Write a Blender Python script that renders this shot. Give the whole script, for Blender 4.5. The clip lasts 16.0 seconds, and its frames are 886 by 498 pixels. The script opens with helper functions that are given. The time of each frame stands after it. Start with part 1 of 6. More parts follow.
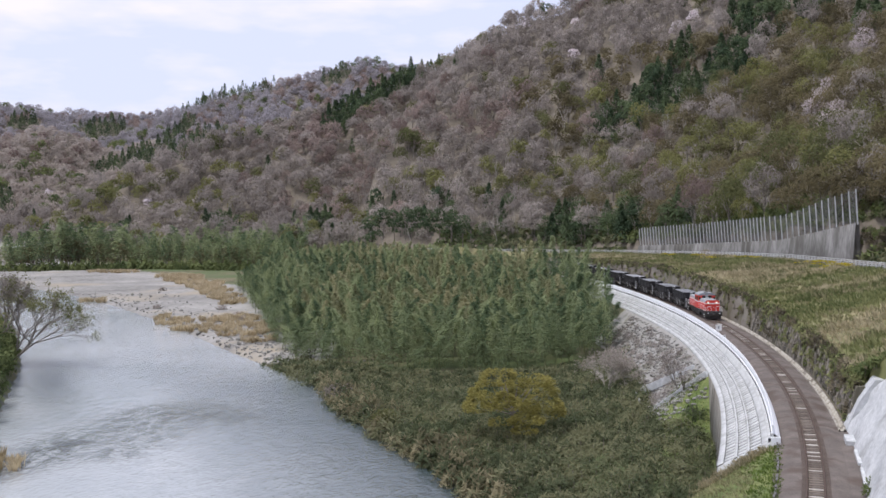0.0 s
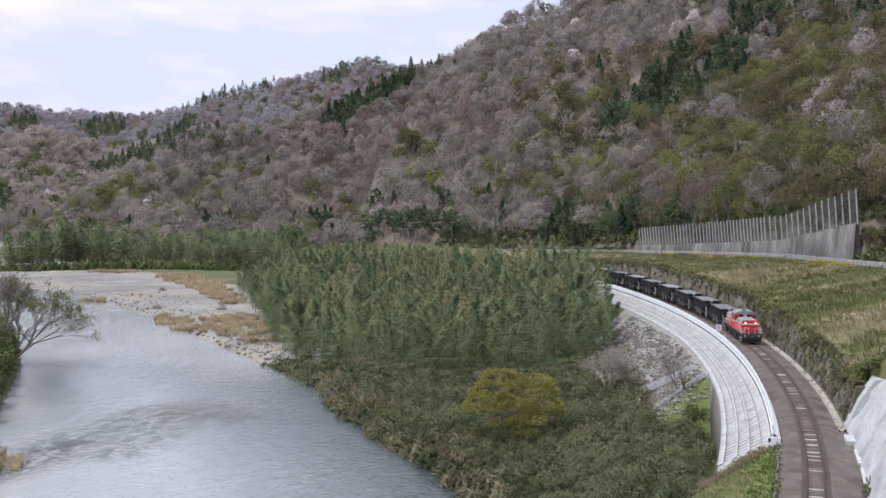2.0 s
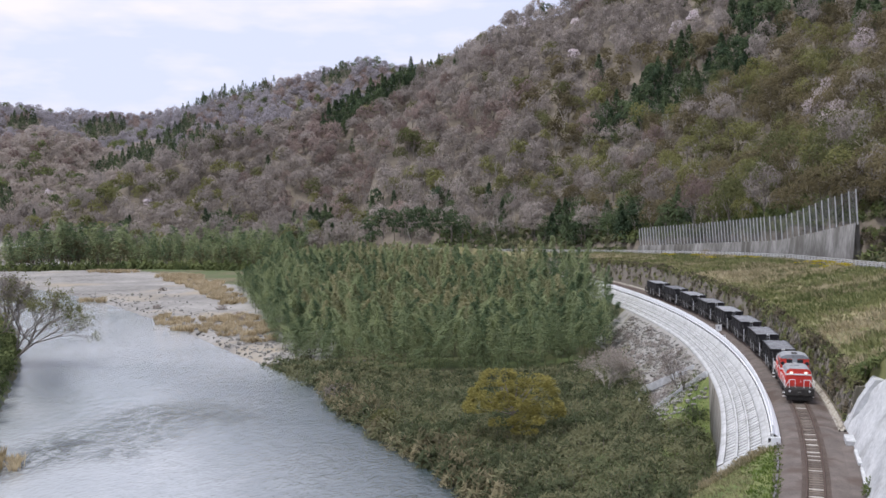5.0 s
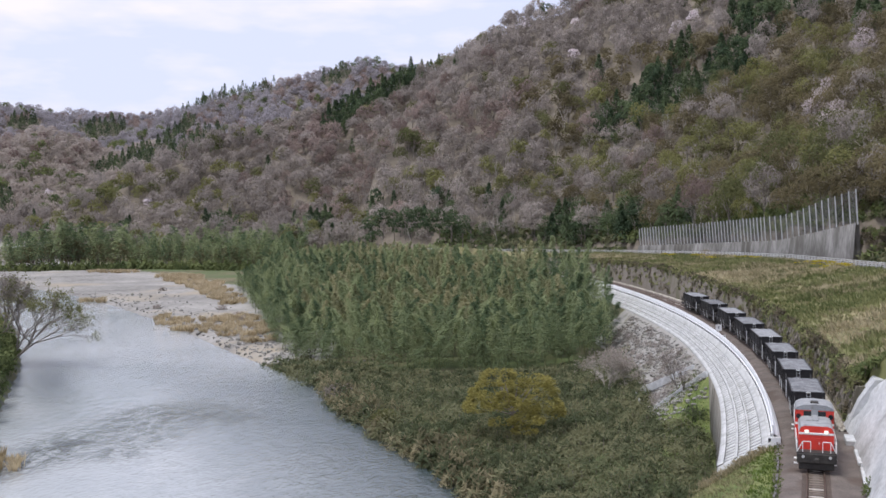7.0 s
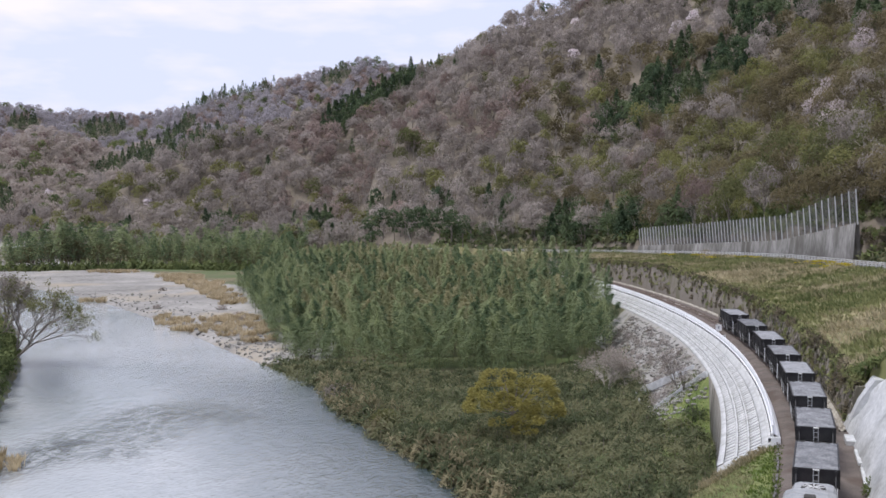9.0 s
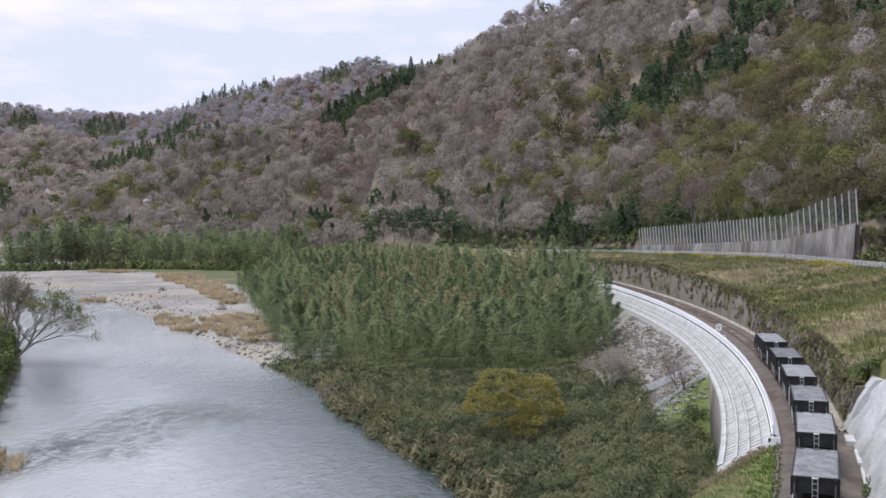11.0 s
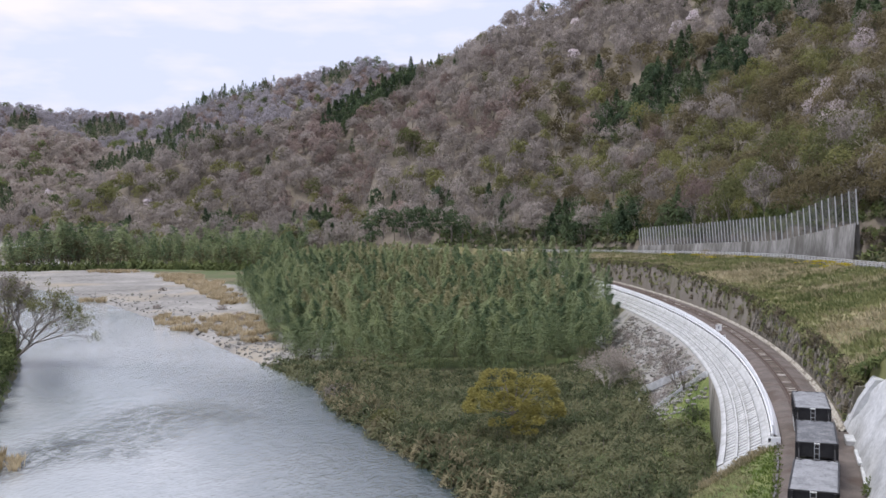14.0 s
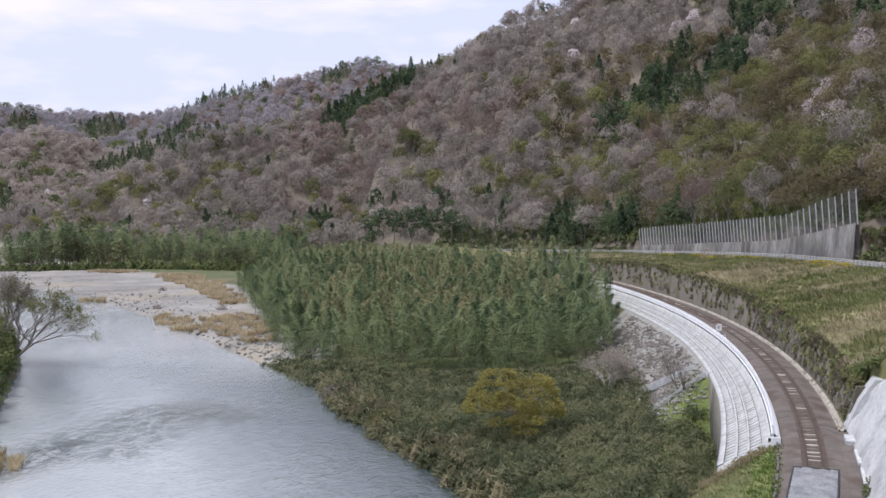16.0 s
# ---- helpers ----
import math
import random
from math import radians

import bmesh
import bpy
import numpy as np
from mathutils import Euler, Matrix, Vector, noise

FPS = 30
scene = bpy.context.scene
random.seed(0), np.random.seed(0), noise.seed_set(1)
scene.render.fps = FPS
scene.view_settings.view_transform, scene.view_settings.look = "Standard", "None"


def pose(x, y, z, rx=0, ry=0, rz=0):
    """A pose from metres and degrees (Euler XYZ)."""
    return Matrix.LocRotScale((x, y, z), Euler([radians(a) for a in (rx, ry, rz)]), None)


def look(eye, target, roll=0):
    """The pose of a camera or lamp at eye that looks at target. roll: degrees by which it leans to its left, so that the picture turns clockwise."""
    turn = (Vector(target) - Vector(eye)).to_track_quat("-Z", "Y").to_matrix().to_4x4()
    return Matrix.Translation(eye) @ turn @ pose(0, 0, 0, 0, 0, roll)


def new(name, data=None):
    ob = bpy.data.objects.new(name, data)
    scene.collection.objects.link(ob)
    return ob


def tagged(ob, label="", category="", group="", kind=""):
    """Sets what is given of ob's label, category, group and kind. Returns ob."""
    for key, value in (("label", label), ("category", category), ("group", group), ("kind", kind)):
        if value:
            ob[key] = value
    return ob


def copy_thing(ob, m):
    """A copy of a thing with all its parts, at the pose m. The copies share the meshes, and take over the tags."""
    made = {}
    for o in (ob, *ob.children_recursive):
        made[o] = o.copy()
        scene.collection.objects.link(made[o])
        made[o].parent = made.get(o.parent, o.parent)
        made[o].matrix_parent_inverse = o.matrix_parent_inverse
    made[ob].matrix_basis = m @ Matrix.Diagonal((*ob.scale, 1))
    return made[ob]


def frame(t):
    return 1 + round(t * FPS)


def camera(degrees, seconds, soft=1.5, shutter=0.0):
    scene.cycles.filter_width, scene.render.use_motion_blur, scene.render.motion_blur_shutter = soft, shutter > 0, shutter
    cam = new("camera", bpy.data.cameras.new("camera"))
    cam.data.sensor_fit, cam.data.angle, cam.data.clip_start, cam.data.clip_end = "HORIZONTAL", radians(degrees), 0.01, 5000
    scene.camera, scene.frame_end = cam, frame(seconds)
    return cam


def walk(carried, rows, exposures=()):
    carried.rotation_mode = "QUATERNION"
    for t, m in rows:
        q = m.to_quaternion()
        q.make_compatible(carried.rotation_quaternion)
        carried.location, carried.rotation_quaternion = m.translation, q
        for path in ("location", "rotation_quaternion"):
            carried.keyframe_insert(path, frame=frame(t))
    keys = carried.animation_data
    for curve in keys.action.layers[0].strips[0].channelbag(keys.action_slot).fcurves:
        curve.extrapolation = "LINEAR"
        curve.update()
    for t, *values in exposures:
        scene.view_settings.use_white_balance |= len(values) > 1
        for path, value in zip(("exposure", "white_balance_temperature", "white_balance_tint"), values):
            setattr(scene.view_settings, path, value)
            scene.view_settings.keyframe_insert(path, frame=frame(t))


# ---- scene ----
cam = camera(44.85, 16.0, soft=1.55)
EYE = (0.0, 0.0, 18.6)
STAND = pose(*EYE, 87.68, 0, 0)
walk(cam, [(0.0, STAND), (16.0, STAND)])

# ---- light ----
SUN_UP, SUN_ROUND = radians(70), radians(-109)
world = bpy.data.worlds.new("sky")
scene.world = world
world.use_nodes = True
wn, wl = world.node_tree.nodes, world.node_tree.links
wn.clear()
w_out, w_bg = wn.new("ShaderNodeOutputWorld"), wn.new("ShaderNodeBackground")
w_sky, w_mix, w_cloud = wn.new("ShaderNodeTexSky"), wn.new("ShaderNodeMix"), wn.new("ShaderNodeMix")
w_noise, w_ramp, w_map, w_co = (wn.new("ShaderNodeTexNoise"), wn.new("ShaderNodeValToRGB"),
                                wn.new("ShaderNodeMapping"), wn.new("ShaderNodeTexCoord"))
w_sky.sky_type, w_sky.sun_disc = "NISHITA", False
w_sky.sun_elevation, w_sky.sun_rotation = SUN_UP, SUN_ROUND
w_mix.data_type = w_cloud.data_type = "RGBA"
w_mix.inputs[0].default_value = 0.93
w_cloud.inputs[6].default_value = (7.5, 8.0, 10.6, 1)
w_cloud.inputs[7].default_value = (10.2, 9.6, 10.6, 1)
w_map.inputs["Scale"].default_value = (4.2, 4.2, 15.0)
w_noise.inputs["Scale"].default_value, w_noise.inputs["Detail"].default_value = 1.7, 4
w_ramp.color_ramp.elements[0].position, w_ramp.color_ramp.elements[1].position = 0.47, 0.70
w_bg.inputs["Strength"].default_value = 0.10
wl.new(w_co.outputs["Generated"], w_map.inputs["Vector"])
wl.new(w_map.outputs[0], w_noise.inputs["Vector"])
wl.new(w_noise.outputs["Fac"], w_ramp.inputs[0])
wl.new(w_ramp.outputs[0], w_cloud.inputs[0])
wl.new(w_sky.outputs[0], w_mix.inputs[6])
wl.new(w_cloud.outputs[2], w_mix.inputs[7])
wl.new(w_mix.outputs[2], w_bg.inputs[0])
wl.new(w_bg.outputs[0], w_out.inputs[0])
sun = new("sun", bpy.data.lights.new("sun", "SUN"))
sun.data.energy, sun.data.angle, sun.data.color = 3.0, radians(26), (1.0, 0.97, 0.92)
sun.matrix_world = look((-34, -12, 100), (0, 0, 0))
scene.view_settings.exposure = 0.07

# ---- materials ----
def surface(name, lo, hi, scale=1.0, rough=0.8, metal=0.0, bump=0.0, fine=None, spots=None, stretch=(1, 1, 1), tint=None, island=0.0, each=0.0, glow=None, space="Object", thin=0.0):
    """A procedural surface: two scales of noise between lo and hi, stains, relief."""
    m = bpy.data.materials.new(name)
    m.use_nodes = True
    n, l = m.node_tree.nodes, m.node_tree.links
    p = n["Principled BSDF"]
    p.inputs["Roughness"].default_value, p.inputs["Metallic"].default_value = rough, metal
    co, mp = n.new("ShaderNodeTexCoord"), n.new("ShaderNodeMapping")
    mp.inputs["Scale"].default_value = stretch
    l.new(co.outputs[space], mp.inputs[0])
    big, small, mixf = n.new("ShaderNodeTexNoise"), n.new("ShaderNodeTexNoise"), n.new("ShaderNodeMix")
    big.inputs["Scale"].default_value, big.inputs["Detail"].default_value = scale, 5
    small.inputs["Scale"].default_value, small.inputs["Detail"].default_value = fine or scale * 9, 3
    l.new(mp.outputs[0], big.inputs["Vector"]), l.new(mp.outputs[0], small.inputs["Vector"])
    mixf.inputs[0].default_value = 0.45
    l.new(big.outputs["Fac"], mixf.inputs[2]), l.new(small.outputs["Fac"], mixf.inputs[3])
    ramp = n.new("ShaderNodeValToRGB")
    ramp.color_ramp.elements[0].position, ramp.color_ramp.elements[1].position = 0.36, 0.64
    ramp.color_ramp.elements[0].color, ramp.color_ramp.elements[1].color = (*lo, 1), (*hi, 1)
    fac = mixf.outputs[0]

    def added(socket, amount):
        nonlocal fac
        a = n.new("ShaderNodeMath")
        a.operation = "MULTIPLY_ADD"
        sub = n.new("ShaderNodeMath")
        sub.operation = "SUBTRACT"
        sub.inputs[1].default_value = 0.5
        l.new(socket, sub.inputs[0]), l.new(sub.outputs[0], a.inputs[0])
        a.inputs[1].default_value = amount
        l.new(fac, a.inputs[2])
        fac = a.outputs[0]
    if island:
        added(n.new("ShaderNodeNewGeometry").outputs["Random Per Island"], island)
    if each:
        added(n.new("ShaderNodeObjectInfo").outputs["Random"], each)
    if tint:
        at = n.new("ShaderNodeAttribute")
        at.attribute_name = "tint"
        added(at.outputs["Fac"], tint)
    l.new(fac, ramp.inputs[0])
    colour = ramp.outputs[0]
    if spots:
        s_col, s_scale, s_from, s_to = spots
        sp, sr, sm = n.new("ShaderNodeTexNoise"), n.new("ShaderNodeValToRGB"), n.new("ShaderNodeMix")
        sp.inputs["Scale"].default_value, sp.inputs["Detail"].default_value = s_scale, 4
        l.new(mp.outputs[0], sp.inputs["Vector"])
        sr.color_ramp.elements[0].position, sr.color_ramp.elements[1].position = s_from, s_to
        sm.data_type = "RGBA"
        l.new(sp.outputs["Fac"], sr.inputs[0]), l.new(sr.outputs[0], sm.inputs[0])
        l.new(colour, sm.inputs[6])
        sm.inputs[7].default_value = (*s_col, 1)
        colour = sm.outputs[2]
    l.new(colour, p.inputs["Base Color"])
    if bump:
        b = n.new("ShaderNodeBump")
        b.inputs["Strength"].default_value, b.inputs["Distance"].default_value = bump, 0.1
        l.new(mixf.outputs[0], b.inputs["Height"]), l.new(b.outputs[0], p.inputs["Normal"])
    if thin:
        tr, mx = n.new("ShaderNodeBsdfTranslucent"), n.new("ShaderNodeMixShader")
        mx.inputs[0].default_value = thin
        l.new(colour, tr.inputs[0]), l.new(p.outputs[0], mx.inputs[1]), l.new(tr.outputs[0], mx.inputs[2])
        l.new(mx.outputs[0], n["Material Output"].inputs[0])
        p.inputs["Specular IOR Level"].default_value = 0.25
    if glow:
        p.inputs["Emission Color"].default_value, p.inputs["Emission Strength"].default_value = (*glow[:3], 1), glow[3]
    return m


M_GROUND = surface("undergrowth earth", (0.055, 0.060, 0.028), (0.17, 0.145, 0.08), 0.12, 0.95, bump=0.6, fine=2.0, spots=((0.075, 0.10, 0.035), 0.05, 0.45, 0.6))
M_SLOPE = surface("bank grass", (0.12, 0.125, 0.05), (0.29, 0.25, 0.14), 0.10, 0.95, bump=0.6, fine=1.6, spots=((0.12, 0.13, 0.04), 0.07, 0.48, 0.62))
M_FOREST = surface("leaf litter", (0.085, 0.073, 0.057), (0.18, 0.153, 0.12), 0.05, 0.95, bump=0.6, fine=0.7)
M_GRAVEL = surface("river gravel", (0.14, 0.134, 0.125), (0.31, 0.298, 0.282), 0.06, 0.9, bump=0.8, fine=0.55, spots=((0.29, 0.25, 0.19), 0.04, 0.55, 0.7))
M_BED = surface("river bed", (0.05, 0.06, 0.05), (0.12, 0.12, 0.10), 0.1, 0.9)
M_BALLAST = surface("brown ballast", (0.082, 0.068, 0.061), (0.165, 0.138, 0.125), 0.5, 0.95, bump=0.3, fine=9.0, spots=((0.085, 0.062, 0.05), 0.35, 0.52, 0.66))
M_WHITE = surface("white new concrete", (0.40, 0.408, 0.412), (0.56, 0.565, 0.57), 0.6, 0.75, bump=0.3, fine=8.0, spots=((0.30, 0.30, 0.295), 0.8, 0.52, 0.74))
M_PAINT = surface("white painted steel", (0.74, 0.76, 0.80), (0.84, 0.85, 0.88), 2.0, 0.5)
M_SHOT = surface("sprayed concrete", (0.36, 0.372, 0.385), (0.58, 0.59, 0.605), 0.35, 0.85, bump=0.8, fine=3.0, spots=((0.20, 0.195, 0.19), 0.30, 0.54, 0.72))
M_OLDCON = surface("stained concrete", (0.085, 0.082, 0.077), (0.235, 0.23, 0.225), 0.35, 0.85, bump=0.3, fine=2.5, stretch=(1, 1, 0.25), spots=((0.062, 0.058, 0.05), 0.25, 0.46, 0.62))
M_STONE = surface("dark masonry", (0.048, 0.043, 0.037), (0.185, 0.165, 0.14), 0.5, 0.95, bump=0.9, fine=3.0, each=0.5, stretch=(1, 1, 0.35), spots=((0.095, 0.092, 0.045), 0.3, 0.53, 0.7))
M_RAIL = surface("worn rail steel", (0.07, 0.045, 0.035), (0.13, 0.085, 0.065), 3.0, 0.6, 0.4)
M_TIE = surface("weathered sleeper", (0.10, 0.08, 0.065), (0.18, 0.15, 0.125), 2.0, 0.9, bump=0.4, each=0.5)
M_TIE_PALE = surface("concrete sleeper", (0.34, 0.31, 0.28), (0.50, 0.47, 0.43), 2.0, 0.9, bump=0.4, each=0.4)
M_ASPHALT = surface("asphalt", (0.05, 0.05, 0.05), (0.08, 0.08, 0.08), 0.6, 0.9, bump=0.3, fine=20)
M_STEEL = surface("galvanised steel", (0.42, 0.43, 0.44), (0.58, 0.59, 0.60), 0.8, 0.6, 0.0)
M_PANEL = surface("weathered wire mesh", (0.085, 0.088, 0.09), (0.17, 0.172, 0.175), 0.4, 0.7, 0.0, each=0.5)
M_TIMBER = surface("weathered timber", (0.20, 0.185, 0.165), (0.36, 0.34, 0.31), 2.0, 0.9)
M_RED = surface("vermilion loco paint", (0.56, 0.034, 0.024), (0.70, 0.052, 0.034), 1.2, 0.45, spots=((0.36, 0.045, 0.035), 1.6, 0.62, 0.8))
M_GREY = surface("grey roof paint", (0.20, 0.21, 0.225), (0.34, 0.35, 0.365), 1.3, 0.6, spots=((0.13, 0.12, 0.115), 1.2, 0.55, 0.75))
M_WHITEPAINT = surface("white paint", (0.72, 0.72, 0.71), (0.82, 0.82, 0.81), 2.0, 0.5)
M_BLACK = surface("sooty black paint", (0.010, 0.010, 0.012), (0.030, 0.029, 0.031), 1.5, 0.55, spots=((0.065, 0.055, 0.05), 1.4, 0.58, 0.75))
M_UNDER = surface("dusty underframe", (0.018, 0.017, 0.016), (0.055, 0.05, 0.046), 2.0, 0.8)
M_LOAD = surface("crushed stone load", (0.10, 0.104, 0.115), (0.26, 0.268, 0.285), 1.1, 0.95, bump=1.0, fine=7.0, each=0.3)
M_WINDOW = surface("dark cab glass", (0.012, 0.014, 0.017), (0.02, 0.022, 0.026), 1.0, 0.08)
M_LAMP = surface("lit headlight", (0.9, 0.85, 0.7), (1, 0.95, 0.8), 1.0, 0.3, glow=(1.0, 0.92, 0.72, 0.7))
M_TWIG = surface("bare twigs", (0.25, 0.221, 0.202), (0.395, 0.354, 0.328), 0.02, 0.95, fine=0.11, tint=0.27, island=0.03, thin=0.5)
M_BARK = surface("grey bark", (0.13, 0.11, 0.095), (0.30, 0.27, 0.24), 1.0, 0.95, bump=0.4)
M_FRESH = surface("fresh spring leaves", (0.122, 0.13, 0.058), (0.225, 0.225, 0.09), 0.02, 0.85, fine=0.11, tint=0.45, island=0.08, thin=0.45)
M_DARK = surface("evergreen needles", (0.050, 0.080, 0.043), (0.112, 0.150, 0.075), 0.03, 0.85, fine=0.2, tint=0.4, island=0.12, thin=0.4)
M_MAUVE = surface("reddish budding twigs", (0.225, 0.172, 0.155), (0.36, 0.288, 0.262), 0.02, 0.95, fine=0.11, tint=0.4, island=0.05, thin=0.5)
M_BLOSSOM = surface("cherry blossom", (0.62, 0.54, 0.57), (0.88, 0.83, 0.86), 0.3, 0.85, island=0.5, thin=0.4)
M_BAMBOO = surface("bamboo leaves", (0.115, 0.165, 0.088), (0.315, 0.36, 0.195), 0.02, 0.8, fine=0.12, tint=0.5, island=0.06, thin=0.5)
M_CULM = surface("bamboo culm", (0.12, 0.15, 0.06), (0.24, 0.25, 0.12), 0.6, 0.6)
M_SASA = surface("dwarf bamboo leaves", (0.085, 0.105, 0.055), (0.205, 0.208, 0.118), 0.05, 0.85, fine=0.4, tint=0.6, island=0.1, thin=0.45)
M_PITCH = surface("pale stone pitching", (0.115, 0.111, 0.102), (0.275, 0.266, 0.252), 0.4, 0.95, bump=0.8, fine=3.0, each=0.4, island=0.5, spots=((0.13, 0.127, 0.085), 0.3, 0.55, 0.70))
M_FACE = surface("streaked old concrete face", (0.22, 0.195, 0.16), (0.50, 0.47, 0.42), 0.8, 0.9, bump=0.4, fine=4.0, stretch=(1, 1, 0.12), spots=((0.13, 0.11, 0.09), 0.7, 0.52, 0.68))
# The fill's grey also holds the shade in the recesses between the ribs.
M_FILL_SHADED = surface("shaded grey fill between the ribs", (0.15, 0.153, 0.155), (0.30, 0.305, 0.305), 1.0, 0.95, bump=0.5, fine=6.0)
M_HEDGE = surface("river bank bush leaves", (0.085, 0.115, 0.045), (0.18, 0.21, 0.085), 0.1, 0.85, fine=0.5, tint=0.5, island=0.12, thin=0.4)
M_RUST = surface("rust-stained ballast", (0.050, 0.036, 0.029), (0.105, 0.078, 0.064), 0.8, 0.95, bump=0.8, fine=14.0)
M_DRYBANK = surface("faded bank grass", (0.30, 0.262, 0.16), (0.50, 0.435, 0.295), 0.06, 0.95, fine=0.2, tint=0.6, island=0.2, thin=0.4)
M_BAMBOO_OLD = surface("olive tan bamboo tops", (0.205, 0.22, 0.115), (0.37, 0.352, 0.205), 0.02, 0.8, fine=0.12, tint=0.45, island=0.06, thin=0.5)
M_TANLEAF = surface("tan olive shrub leaves", (0.14, 0.128, 0.075), (0.29, 0.258, 0.16), 0.1, 0.9, fine=0.4, tint=0.6, island=0.1, thin=0.45)
M_BANKGREEN = surface("soft green bank weeds", (0.125, 0.15, 0.06), (0.26, 0.268, 0.125), 0.06, 0.95, fine=0.2, tint=0.5, island=0.15, thin=0.4)
# Middle hill's sunshine and haze sit in this colour; a tan shrub shares it.
M_TWIG_TAN_SUN = surface("tan twigs with sun tint", (0.35, 0.307, 0.275), (0.47, 0.417, 0.376), 0.02, 0.95, fine=0.11, tint=0.25, island=0.03, thin=0.55)
M_BLOSSOM_DIM = surface("fading pink blossom", (0.40, 0.345, 0.345), (0.60, 0.535, 0.54), 0.3, 0.85, island=0.2, thin=0.45)
M_GAP_SHADE = surface("dark shade of a drain opening", (0.02, 0.02, 0.02), (0.045, 0.045, 0.045), 2.0, 0.9)
# Pale cool tone: the haze over the far ridge is put into this colour.
M_TWIG_HAZE = surface("far bare twigs with haze tint", (0.325, 0.306, 0.33), (0.42, 0.40, 0.428), 0.02, 0.95, fine=0.11, tint=0.25, island=0.03, thin=0.55)
M_BRUSH = surface("dark dry brush", (0.085, 0.075, 0.052), (0.19, 0.163, 0.112), 0.1, 0.95, fine=0.4, tint=0.5, island=0.15, thin=0.4)
M_RUSSET = surface("russet budding leaves", (0.115, 0.098, 0.056), (0.208, 0.178, 0.102), 0.02, 0.9, fine=0.11, tint=0.42, island=0.06, thin=0.45)
M_VERGE = surface("short verge turf", (0.075, 0.115, 0.028), (0.19, 0.205, 0.075), 0.25, 0.95, bump=0.5, fine=3.0)
M_STEM = surface("pale stems", (0.30, 0.27, 0.235), (0.50, 0.46, 0.41), 0.4, 0.9)
M_YELLOW = surface("yellow green new leaves", (0.215, 0.202, 0.066), (0.36, 0.318, 0.105), 0.3, 0.85, island=0.18, thin=0.5)
M_DRY = surface("dry reeds", (0.40, 0.325, 0.205), (0.62, 0.53, 0.37), 0.1, 0.95, tint=0.4, island=0.4, thin=0.4)
M_GRASS = surface("green grass blades", (0.07, 0.11, 0.022), (0.17, 0.23, 0.05), 0.1, 0.9, tint=0.5, island=0.4, thin=0.4)
M_STRAW = surface("mixed bank grass blades", (0.145, 0.15, 0.072), (0.35, 0.315, 0.19), 0.06, 0.95, fine=0.2, tint=0.6, island=0.4, thin=0.35)
M_RAPE = surface("yellow rape flowers", (0.42, 0.34, 0.02), (0.62, 0.52, 0.04), 0.5, 0.8, island=0.4, thin=0.4)


